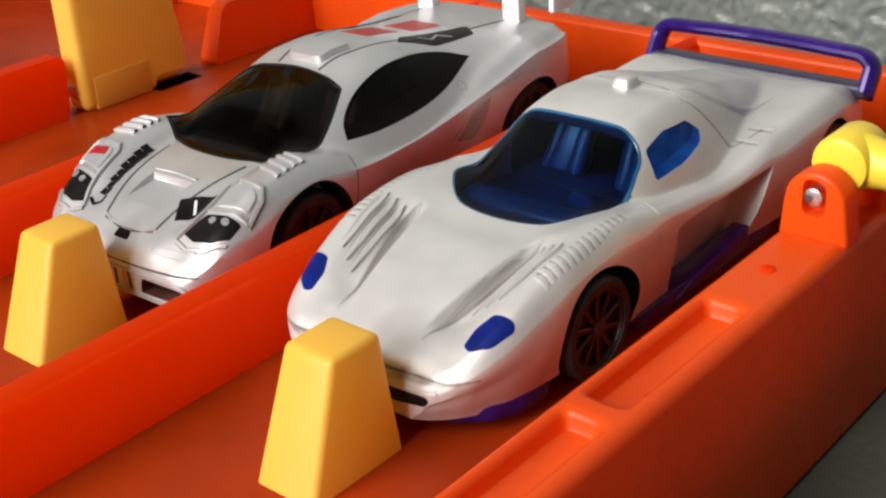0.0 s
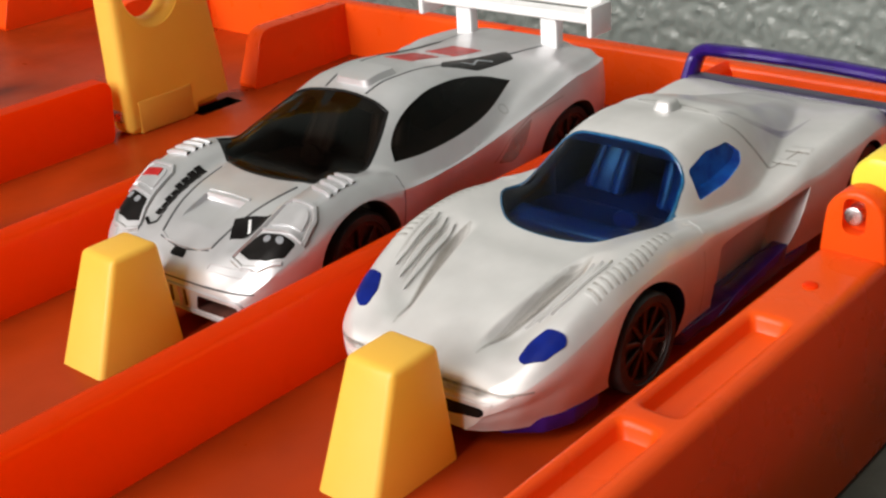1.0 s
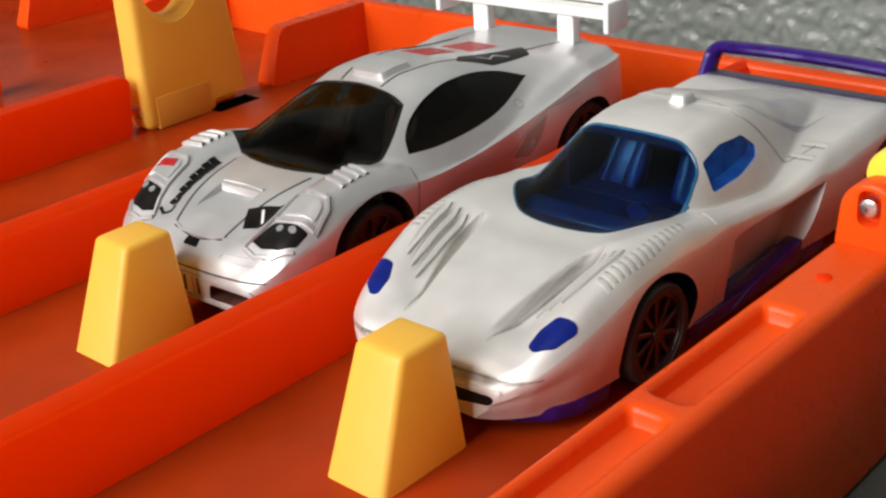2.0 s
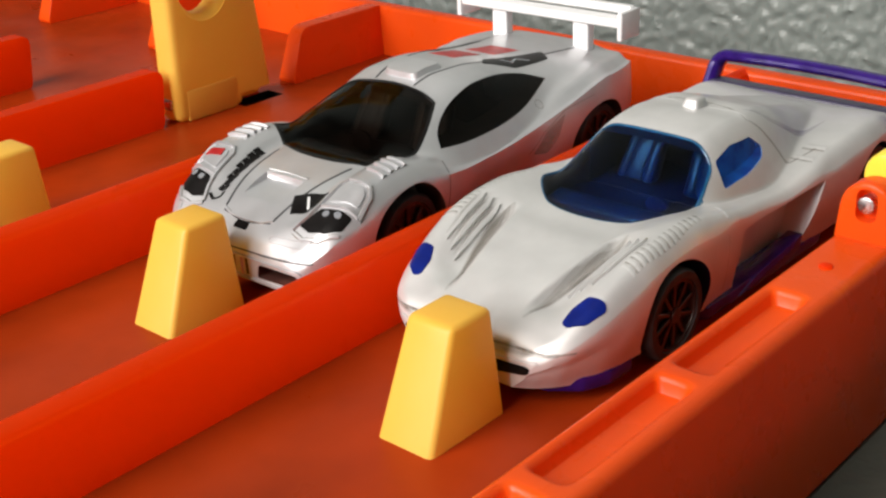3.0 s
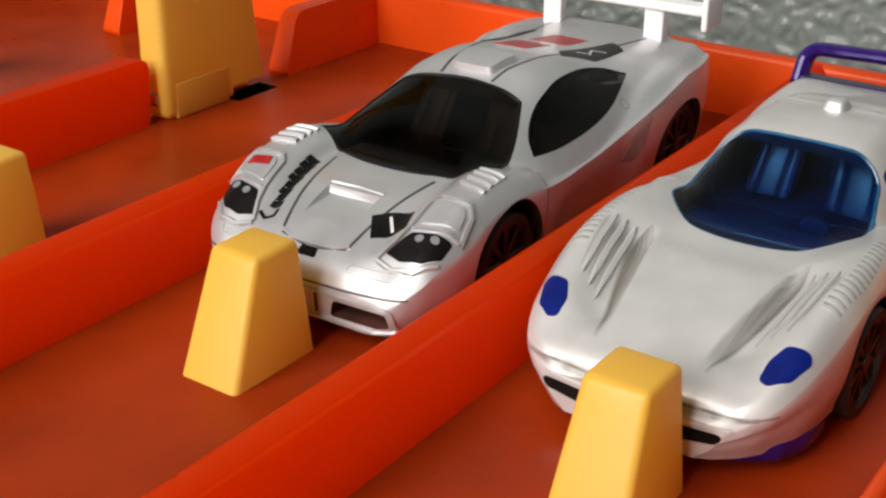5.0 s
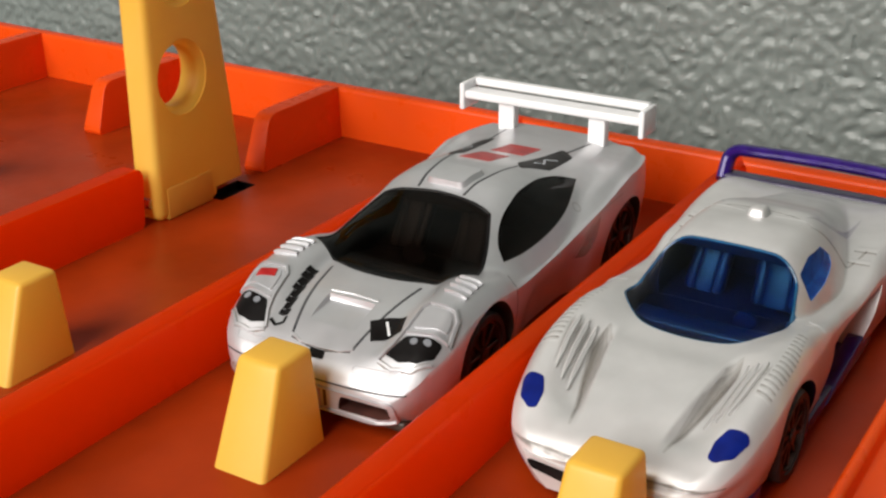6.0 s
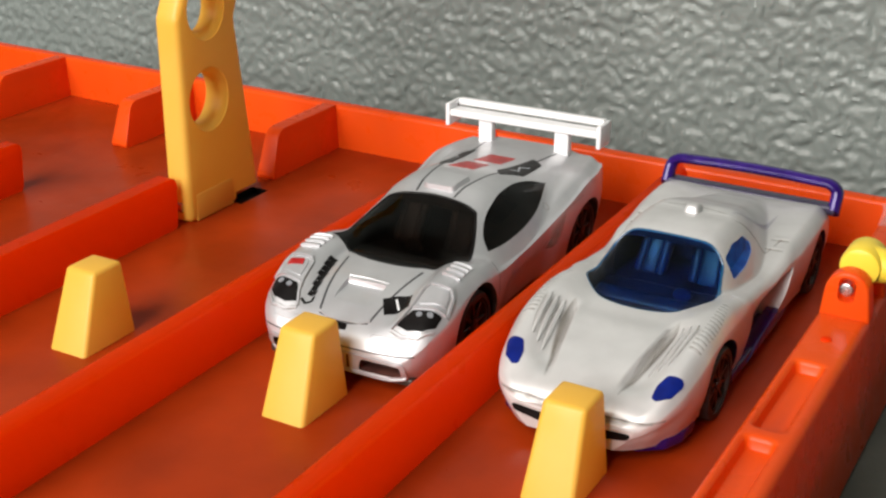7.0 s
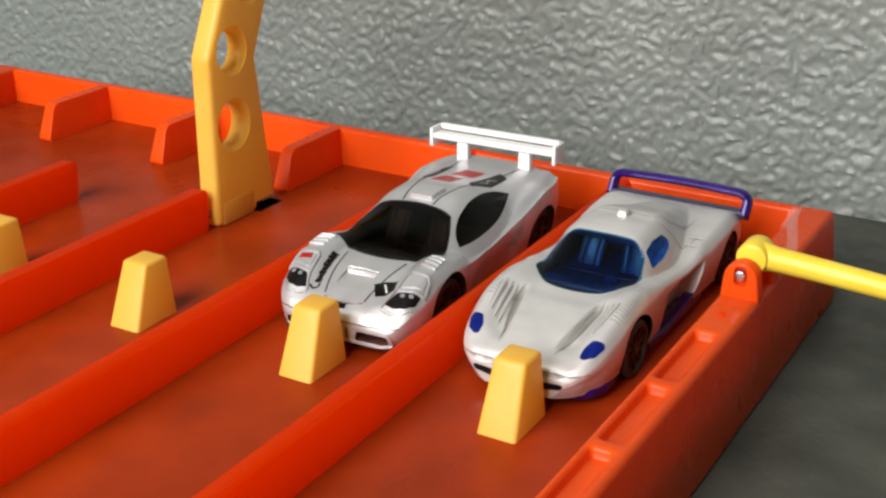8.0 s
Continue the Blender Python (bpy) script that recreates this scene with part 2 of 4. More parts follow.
def curve(*points):
    """A smooth line through (v, value) points, flat beyond its ends."""
    xs, ys = np.array([p[0] for p in points], float), np.array([p[1] for p in points], float)
    h, s = np.diff(xs), np.diff(ys) / np.diff(xs)
    m = np.zeros(len(xs))
    for i in range(1, len(xs) - 1):
        if s[i - 1] * s[i] > 0:
            a, b = 2 * h[i] + h[i - 1], h[i] + 2 * h[i - 1]
            m[i] = (a + b) / (a / s[i - 1] + b / s[i])
    m[0], m[-1] = s[0], s[-1]

    def value(v):
        v = min(max(v, xs[0]), xs[-1])
        i = min(int(np.searchsorted(xs, v, side="right")) - 1, len(xs) - 2)
        t = (v - xs[i]) / h[i]
        return ((2 * t ** 3 - 3 * t ** 2 + 1) * ys[i] + (t ** 3 - 2 * t ** 2 + t) * h[i] * m[i]
                + (-2 * t ** 3 + 3 * t ** 2) * ys[i + 1] + (t ** 3 - t ** 2) * h[i] * m[i + 1])
    return value


def step(a, b, x):
    t = min(max((x - a) / (b - a), 0.0), 1.0)
    return t * t * (3 - 2 * t)


def soft_max(a, b, k):
    h = max(k - abs(a - b), 0.0) / k
    return max(a, b) + h * h * k * 0.25


def car_body(length, width, top, bottom, tuck, nv=180, nu=96):
    """A closed car shell in millimetres: plan half-width(v), top(x, u, v), bottom(v), and tuck(v, s), by which the flank draws in on its way down."""
    bm = bmesh.new()
    rings = []
    for j in range(nv + 1):
        s = j / nv
        v = length * (0.5 - 0.5 * math.cos(math.pi * s)) * 0.35 + length * s * 0.65
        w, zb = width(v), bottom(v)
        ring = []
        us = [-1 + 2 * i / nu for i in range(nu + 1)]
        us = [math.copysign(1 - (1 - abs(u)) ** 1.35, u) for u in us]
        tops = [(u * w, top(u * w, abs(u), v)) for u in us]
        rows = 9
        left, right = [], []
        for k in range(1, rows + 1):
            f = k / rows
            z = tops[0][1] + (zb - tops[0][1]) * f
            left.append((-w + tuck(v, f), z))
            right.append((w - tuck(v, f), z))
        for x, z in left[::-1] + tops + right:
            ring.append(bm.verts.new((x * MM, v * MM, z * MM)))
        rings.append(ring)
    n = len(rings[0])
    for a, b in zip(rings, rings[1:]):
        for i in range(n):
            bm.faces.new((a[i], a[(i + 1) % n], b[(i + 1) % n], b[i]))
    bm.faces.new(rings[0][::-1])
    bm.faces.new(rings[-1])
    bmesh.ops.recalc_face_normals(bm, faces=bm.faces)
    return bm


def dense(poly, gap=0.4):
    out = []
    for i, p in enumerate(poly):
        q = poly[(i + 1) % len(poly)]
        n = max(1, int(math.hypot(q[0] - p[0], q[1] - p[1]) / gap))
        out += [(p[0] + (q[0] - p[0]) * k / n, p[1] + (q[1] - p[1]) * k / n) for k in range(n)]
    return out


def rounded(poly, r=1.0, n=4):
    """The polygon with its corners rounded."""
    out = []
    for i, p in enumerate(poly):
        a, b = Vector(poly[i - 1]), Vector(poly[(i + 1) % len(poly)])
        p = Vector(p)
        ra = min(r, (a - p).length * 0.45)
        rb = min(r, (b - p).length * 0.45)
        s, e = p + (a - p).normalized() * ra, p + (b - p).normalized() * rb
        for k in range(n + 1):
            t = k / n
            q = s * (1 - t) ** 2 + p * 2 * t * (1 - t) + e * t * t
            out.append((q.x, q.y))
    return out


def flow(poly, sharp, n=5):
    """A closed smooth line through the points, with corners kept at the sharp ones."""
    out = []
    m = len(poly)
    for i in range(m):
        b, c = Vector(poly[i]), Vector(poly[(i + 1) % m])
        a = b * 2 - c if i in sharp else Vector(poly[i - 1])
        d = c * 2 - b if (i + 1) % m in sharp else Vector(poly[(i + 2) % m])
        for k in range(n):
            t = k / n
            q = 0.5 * ((b * 2) + (c - a) * t + (a * 2 - b * 5 + c * 4 - d) * t * t + (b * 3 - a - c * 3 + d) * t ** 3)
            out.append((q.x, q.y))
    return out


class Skin:
    """Lays flat drawings onto a car's shell, from above, from a flank or from the front."""

    def __init__(self, bm):
        self.tree = BVHTree.FromBMesh(bm)

    def drop(self, p, q, way):
        o, d = {"top": ((p, q, 60), (0, 0, -1)), "right": ((40, p, q), (-1, 0, 0)), "left": ((-40, p, q), (1, 0, 0)),
                "front": ((p, -30, q), (0, 1, 0)), "back": ((p, 130, q), (0, -1, 0))}[way]
        hit = self.tree.ray_cast(Vector(o) * MM, Vector(d))
        if hit[0] is None:
            near = self.tree.find_nearest(Vector(o) * MM + Vector(d) * (40 if way in ("left", "right") else 50) * MM)
            return near[0], near[1]
        n = hit[1] if hit[1].dot(Vector(d)) < 0 else -hit[1]
        return hit[0], n

    def pad(self, poly, way="top", lift=0.12, edge=-0.08, rings=(1.0, 0.97, 0.8, 0.55, 0.3), gap=0.4):
        """A thin pad over the polygon, raised by lift, its rim sunk to edge."""
        pts = dense(poly, gap)
        cx, cy = sum(p[0] for p in pts) / len(pts), sum(p[1] for p in pts) / len(pts)
        bm = bmesh.new()
        loops = []
        for k, s in enumerate(rings):
            loop = []
            for p, q in pts:
                at, n = self.drop(cx + (p - cx) * s, cy + (q - cy) * s, way)
                loop.append(bm.verts.new(at + n * (edge if k == 0 else lift) * MM))
            loops.append(loop)
        at, n = self.drop(cx, cy, way)
        mid = bm.verts.new(at + n * lift * MM)
        m = len(pts)
        for a, b in zip(loops, loops[1:]):
            for i in range(m):
                bm.faces.new((a[i], a[(i + 1) % m], b[(i + 1) % m], b[i]))
        for i in range(m):
            bm.faces.new((loops[-1][i], loops[-1][(i + 1) % m], mid))
        return bm

    def strip(self, line, width, way="top", lift=0.10, edge=-0.06, closed=False, taper=(0.0, 0.0)):
        """A raised line or rib along the points; taper gives the share of its length over which each end runs out to a point."""
        pts = dense(line, 0.4)
        if not closed:
            cutoff = math.hypot(line[0][0] - line[-1][0], line[0][1] - line[-1][1])
            n = max(1, int(cutoff / 0.4))
            pts = pts[:len(pts) - n] + [line[-1]]
        bm = bmesh.new()
        rows = []
        for i, p in enumerate(pts):
            a, b = pts[i - 1] if i or closed else p, pts[(i + 1) % len(pts)] if i < len(pts) - 1 or closed else p
            d = Vector((b[0] - a[0], b[1] - a[1]))
            d = d.normalized() if d.length else Vector((1, 0))
            row = []
            share = i / max(1, len(pts) - 1)
            thin = min(1.0, 0.1 + 0.9 * share / taper[0] if taper[0] else 1.0, 0.1 + 0.9 * (1 - share) / taper[1] if taper[1] else 1.0)
            for off, h in ((-0.5, edge), (-0.28, lift), (0.28, lift), (0.5, edge)):
                at, n = self.drop(p[0] - d.y * off * width * thin, p[1] + d.x * off * width * thin, way)
                row.append(bm.verts.new(at + n * h * MM))
            rows.append(row)
        pairs = list(zip(rows, rows[1:])) + ([(rows[-1], rows[0])] if closed else [])
        for a, b in pairs:
            for k in range(3):
                bm.faces.new((a[k], a[k + 1], b[k + 1], b[k]))
        return bm


def mirrored(poly):
    return [(-p, q) for p, q in poly][::-1]




# ---- the room ----
def wall_relief(x, z):
    """Knock-down plaster: flattened blobs and short ridges, in metres."""
    p = Vector((x, z, 0.0))
    warp = noise.noise_vector(p * 190) * 0.0022
    q = p + Vector((warp.x, warp.y, 0))
    a = noise.noise(q * 430)
    b = noise.noise(q * 820 + Vector((7, 3, 1)))
    c = 1 - abs(noise.noise(q * 330 + Vector((31, 5, 2)))) * 3.0
    blob = step(0.32, 0.60, 0.5 + 0.9 * a) * 0.00052
    return blob + 0.00052 * max(0.0, c) ** 2 + 0.00024 * b


def back_wall():
    xs = sorted({-1.7, -1.2, -0.8, -0.5, *np.round(np.arange(-0.40, 0.1401, 0.00068), 5), 0.3, 0.6, 1.0, 1.7})
    zs = sorted({*np.round(np.arange(-0.012, 0.1301, 0.00068), 5), 0.2, 0.4, 0.8, 1.4, 2.4})
    bm = bmesh.new()
    grid = []
    for z in zs:
        row = []
        for x in xs:
            fade = step(-0.40, -0.385, x) * (1 - step(0.125, 0.14, x)) * (1 - step(0.12, 0.13, z))
            row.append(bm.verts.new((x, WALL_Y - (wall_relief(x, z) * fade if fade else 0), z)))
        grid.append(row)
    for a, b in zip(grid, grid[1:]):
        for i in range(len(xs) - 1):
            bm.faces.new((a[i], a[i + 1], b[i + 1], b[i]))
    n, m = len(xs), len(zs)
    back = [bm.verts.new((x, WALL_Y + 0.1, z)) for x, z in ((xs[0], zs[0]), (xs[-1], zs[0]), (xs[-1], zs[-1]), (xs[0], zs[-1]))]
    bm.faces.new(back)
    bm.faces.new([grid[0][i] for i in range(n)] + [back[1], back[0]])
    bm.faces.new([grid[-1][i] for i in range(n)] + [back[2], back[3]])
    bm.faces.new([grid[j][0] for j in range(m)] + [back[3], back[0]])
    bm.faces.new([grid[j][-1] for j in range(m)] + [back[2], back[1]])
    return bm


WALL_Y = 0.157
FLOOR_Z = -11.0
tagged(part("wall_north", back_wall(), WALL_PAINT, smooth_angle=60), "grey painted wall with knock-down plaster texture", "wall", kind="structure")
tagged(part("floor", box(-1700, 1700, -1700, 156, FLOOR_Z - 60, FLOOR_Z), DARK_FLOOR, smooth_angle=0),
       "dark grey floor under the toy raceway", "floor", kind="structure")
tagged(part("ceiling", box(-1700, 1700, -1700, 250, 2400, 2460), PLAIN_PAINT, smooth_angle=0), "plain brown-grey ceiling", "ceiling", kind="structure")
tagged(part("wall_west", box(-1760, -1700, -1700, 250, -75, 2400), PLAIN_PAINT, smooth_angle=0), "plain brown-grey side wall", "wall", kind="structure")
# out of view; dark so that car flanks and outer rail stay dim
tagged(part("wall_east", box(1700, 1760, -1700, 250, -75, 2400), BOUNCE_CUT_PAINT, smooth_angle=0), "unseen side wall, dark brown to cut bounced light", "wall", kind="structure")
wx0, wx1 = WINDOW[0] * 1000 - 370, WINDOW[0] * 1000 + 370
wz0, wz1 = WINDOW[2] * 1000 - 590, WINDOW[2] * 1000 + 590
tagged(part("wall_south", merge(box(-1760, wx0, -810, -750, -75, 2400), box(wx1, 1760, -810, -750, -75, 2400),
                                box(wx0, wx1, -810, -750, -65, wz0), box(wx0, wx1, -810, -750, wz1, 2400)), PLAIN_PAINT, smooth_angle=0),
       "plain brown-grey wall with a window opening", "wall", kind="structure")
window = tagged(new("window_1"), "tall white-framed window in the plain wall", "window", kind="structure")
part("window_frame", merge(box(wx0, wx1, -800, -775, wz0, wz0 + 40, 3), box(wx0, wx1, -800, -775, wz1 - 40, wz1, 3),
                           box(wx0, wx0 + 40, -800, -775, wz0 + 40, wz1 - 40, 3), box(wx1 - 40, wx1, -800, -775, wz0 + 40, wz1 - 40, 3)), WHITE_PLASTIC, window)


# ---- the raceway: six lanes side by side ----
RAIL_TOP = 10.4
PITCH = 42.7
LANE_X = [-1.9 - PITCH * k for k in range(6)]
DIVIDER_X = [-23.6 - PITCH * k for k in range(5)]
TRAY_W, TRAY_E, TRAY_S, TRAY_N = -242.0, 27.0, -190.0, 101.0


def divider(y0, y1, slope):
    """A low fence with a rounded top, whose free end leans."""
    poly = [(y0, -0.5), (y1 - slope[1], -0.5), (y1, RAIL_TOP), (y0 + slope[0], RAIL_TOP)]
    bm = prism(rounded(poly, 2.2, 4) if slope != (0, 0) else poly, "x", -2.3, 2.3)
    for v in bm.verts:
        v.co.x *= 1.0 - 0.26 * max(0.0, v.co.z) / (RAIL_TOP * MM)
    rim = [e for e in bm.edges if len(e.link_faces) == 2 and any(len(f.verts) > 4 or abs(f.normal.x) > 0.9 for f in e.link_faces)
           and max(v.co.z for v in e.verts) > 5 * MM]
    bmesh.ops.bevel(bm, geom=rim, offset=1.62 * MM, segments=6, profile=0.5, affect="EDGES", clamp_overlap=True)
    return bm


def stopper():
    """A wedge-shaped yellow peg with rounded edges."""
    bm = bmesh.new()
    lo = [(-3.9, -10.0), (3.9, -10.0), (3.9, 2.4), (-3.9, 2.4)]
    hi = [(-3.15, -4.9), (3.15, -4.9), (3.15, 1.4), (-3.15, 1.4)]
    a = [bm.verts.new((x * MM, y * MM, -0.5 * MM)) for x, y in lo]
    b = [bm.verts.new((x * MM, y * MM, 12.9 * MM)) for x, y in hi]
    bm.faces.new(a[::-1])
    bm.faces.new(b)
    for i in range(4):
        bm.faces.new((a[i], a[(i + 1) % 4], b[(i + 1) % 4], b[i]))
    bmesh.ops.bevel(bm, geom=[e for e in bm.edges if max(v.co.z for v in e.verts) > 5 * MM], offset=0.75 * MM, segments=4, profile=0.5, affect="EDGES")
    return bm


def round_hole(y, z, r, n=28):
    return [(y + r * 0.92 * math.cos(2 * math.pi * i / n), z + r * math.sin(2 * math.pi * i / n)) for i in range(n)]


def ring_cutter(y, z, r):
    """A round hole through the post whose rims flare on both faces."""
    bm = bmesh.new()
    loops = []
    for x, grow in ((-113.0, 1.3), (-111.35, 1.2), (-111.0, 0.75), (-110.4, 0.25), (-109.8, 0.0), (-107.2, 0.0), (-106.6, 0.25), (-106.15, 0.75), (-105.9, 1.2), (-103.0, 1.3)):
        loops.append([bm.verts.new((x * MM, p * MM, q * MM)) for p, q in round_hole(y, z, r + grow)])
    n = len(loops[0])
    for a, b in zip(loops, loops[1:]):
        for i in range(n):
            bm.faces.new((a[i], a[(i + 1) % n], b[(i + 1) % n], b[i]))
    bm.faces.new(loops[0])
    bm.faces.new(loops[-1][::-1])
    return bm


def gate_post():
    """A yellow upright with round holes, straight below and leaning back above."""
    outline = [(43.0, 0.0), (65.6, 0.0), (64.8, 8.0), (61.0, 38.5), (72.0, 64.0), (86.0, 84.0), (70.0, 88.0), (55.0, 66.0), (43.4, 41.2), (43.0, 10.0)]
    bm = prism(outline, "x", -111.4, -105.6, bevel=1.4, seg=4)
    me = mesh_of(bm, "gate_post", YELLOW)
    cutters = []
    for y, z, r in ((51.2, 24.0, 5.3), (52.0, 41.8, 4.8), (59.5, 57.0, 4.4), (68.5, 71.5, 4.2)):
        cutters.append(ring_cutter(y, z, r))
    # the dark slot at the foot
    cutters.append(prism([(57.5, -1.0), (67.0, -1.0), (67.0, 2.2), (57.5, 2.2)], "x", -109.5, -100))
    return cut(me, cutters)


def pocket(x0, x1, y0, y1, depth):
    """A cutter for a shallow pocket in the rail's top, with rounded corners and a soft flared rim."""
    bm = bmesh.new()
    loops = []
    for grow, z in ((-0.7, -depth), (-0.35, -depth + 0.12), (-0.12, -depth + 0.5), (0.0, -0.75), (0.14, -0.42), (0.42, -0.16), (0.8, -0.03), (1.15, 0.0), (1.2, 0.3)):
        ring = rounded([(x0 - grow, y0 - grow), (x1 + grow, y0 - grow), (x1 + grow, y1 + grow), (x0 - grow, y1 + grow)], 0.9 + max(grow, 0.0), 4)
        loops.append([bm.verts.new((x * MM, y * MM, (RAIL_TOP + z) * MM)) for x, y in ring])
    n = len(loops[0])
    for a, b in zip(loops, loops[1:]):
        for i in range(n):
            bm.faces.new((a[i], a[(i + 1) % n], b[(i + 1) % n], b[i]))
    bm.faces.new(loops[0][::-1])
    bm.faces.new(loops[-1])
    return bm


def rail_block():
    """The side rail: upright inside, leaning outward below the top outside."""
    return prism([(18.3, FLOOR_Z), (28.6, FLOOR_Z), (26.2, RAIL_TOP), (18.3, RAIL_TOP)], "y", TRAY_S, TRAY_N, 1.1, 5)


def build_raceway():
    tray = thing("toy_raceway", "orange plastic six-lane toy car raceway with low dividers", "toy raceway")
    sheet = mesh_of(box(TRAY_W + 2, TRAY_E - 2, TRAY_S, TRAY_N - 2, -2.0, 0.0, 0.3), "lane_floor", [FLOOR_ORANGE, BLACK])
    part("lane_floor", cut(sheet, [box(-108.4, -104.0, 57.0, 66.4, -1.4, 2.0)]), FLOOR_ORANGE, tray, "scuffed orange lane floor, darkened for shade, with a dark slot")
    rail = mesh_of(rail_block(), "side_rail", RAIL_ORANGE)
    pockets = []
    for k in range(9):
        y1 = 27.9 - 23.4 * k
        pockets.append(pocket(19.9, 23.9, y1 - 20.9, y1 - 0.7, 1.9))
    part("side_rail", cut(rail, pockets), RAIL_ORANGE, tray, "hollow-topped orange side rail")
    part("side_rail", box(TRAY_W, TRAY_W + 8.5, TRAY_S, TRAY_N, FLOOR_Z, RAIL_TOP, 0.9, 4), RAIL_ORANGE, tray)
    part("end_rail", box(TRAY_W + 8, 18.8, TRAY_N - 3.6, TRAY_N - 0.1, FLOOR_Z, RAIL_TOP - 0.1, 0.8, 3), RAIL_ORANGE, tray)
    rng = random.Random(4)
    for k in range(12):
        lane = rng.choice(LANE_X)
        x, y, a, n = lane + rng.uniform(-15, 15), rng.uniform(-60, 90), rng.uniform(-0.5, 0.5), rng.uniform(0.8, 3.0)
        if abs(x - lane) < 4.5 and -11 < y < 8:
            continue
        dx, dy, w = math.sin(a) * n / 2, math.cos(a) * n / 2, rng.uniform(0.05, 0.11)
        part("scratch", prism([(x - dx - w, y - dy), (x - dx + w, y - dy), (x + dx + w * 0.4, y + dy), (x + dx - w * 0.4, y + dy)], "z", -0.02, 0.012), SCUFF, tray, "pale scratch")
    long_fence = mesh_of(divider(TRAY_S, 41.8, (0, 1.5)), "divider", ORANGE, 40)
    short_fence = mesh_of(divider(71.5, TRAY_N - 2, (4.0, 0)), "divider_stub", RAIL_ORANGE, 40)
    whole_fence = mesh_of(divider(TRAY_S, TRAY_N - 2, (0, 0)), "divider", ORANGE, 40)
    for k, x in enumerate(DIVIDER_X):
        part("divider", whole_fence if k < 2 else long_fence, ORANGE, tray).location.x = x * MM
        if k < 2:
            continue
        part("divider_stub", short_fence, RAIL_ORANGE, tray).location.x = x * MM
    peg = mesh_of(stopper(), "stopper", YELLOW, 40)
    for x in LANE_X:
        part("stopper", peg, YELLOW, tray, "yellow wedge-shaped stopper peg").location.x = x * MM
    post = part("gate_post", gate_post(), YELLOW, tray, "yellow gate post with round holes")
    part("foot_tab", box(-106.4, -105.5, 45.0, 56.6, 0.0, 5.8, 0.3), YELLOW, post)
    part("pivot_pin", disc(-109.4, 43.4, 3.2, 1.1, 4.0, "x", 20, 0.2), STEEL, post, "small steel pin")
    # the hinge on the side rail, with the start lever
    ear = [(18.5, RAIL_TOP - 0.5), (26.3, RAIL_TOP - 0.5), (25.8, 13.4)] + [(22.3 + 3.4 * math.cos(a), 14.3 + 3.4 * math.sin(a)) for a in [math.pi * k / 10 for k in range(11)]] + [(18.8, 13.4)]
    for y in (44.4, 54.8):
        ear_part = part("hinge_ear", cut(mesh_of(prism(ear, "y", y, y + 3.4, 0.6, 3), "hinge_ear", RAIL_ORANGE),
                                         [prism(rounded([(21.0, 12.8), (23.6, 12.8), (23.6, 16.9), (21.0, 16.9)], 1.1, 4), "y", y - 2, y + 1.6)]), RAIL_ORANGE, tray)
        part("screw", disc(22.2, y + 1.0, 14.9, 1.1, 2.2, "y", 20, 0.3), STEEL, ear_part, "small steel screw")
    lever = part("start_lever", lever_mesh(), LEMON, tray, "yellow plastic start lever")
    for x0, y0, x1, y1 in ((17.8, 96.5, 24.4, 73.5), (18.4, 98.5, 19.6, 85.0)):
        dx, dy = (y1 - y0), (x0 - x1)
        n = math.hypot(dx, dy) / 1.1
        dx, dy = dx / n, dy / n
        part("clear_tape", prism([(x0 - dx, y0 - dy), (x0 + dx, y0 + dy), (x1 + dx, y1 + dy), (x1 - dx, y1 - dy)], "z", RAIL_TOP + 0.02, RAIL_TOP + 0.08), TAPE, tray, "strip of clear tape")
    part("rivet", disc(22.0, 35.5, RAIL_TOP, 0.8, 0.5, "z", 16, 0.15), ORANGE, tray)
    return tray


def lever_mesh():
    hub = disc(23.0, 51.3, 17.2, 3.2, 6.6, "y", 28, 0.8)
    rod = bmesh.new()
    rings = []
    path = [(23.8, 51.3, 17.2, 3.1), (27.0, 51.3, 17.0, 2.5), (37.0, 51.3, 16.4, 2.35), (47.0, 51.3, 15.7, 2.3), (85.0, 51.3, 12.4, 2.2)]
    for x, y, z, r in path:
        rings.append([rod.verts.new((x * MM, (y + r * math.cos(2 * math.pi * i / 20)) * MM, (z + r * math.sin(2 * math.pi * i / 20)) * MM)) for i in range(20)])
    for a, b in zip(rings, rings[1:]):
        for i in range(20):
            rod.faces.new((a[i], a[(i + 1) % 20], b[(i + 1) % 20], b[i]))
    rod.faces.new(rings[0])
    rod.faces.new(rings[-1])
    return merge(hub, rod)


build_raceway()


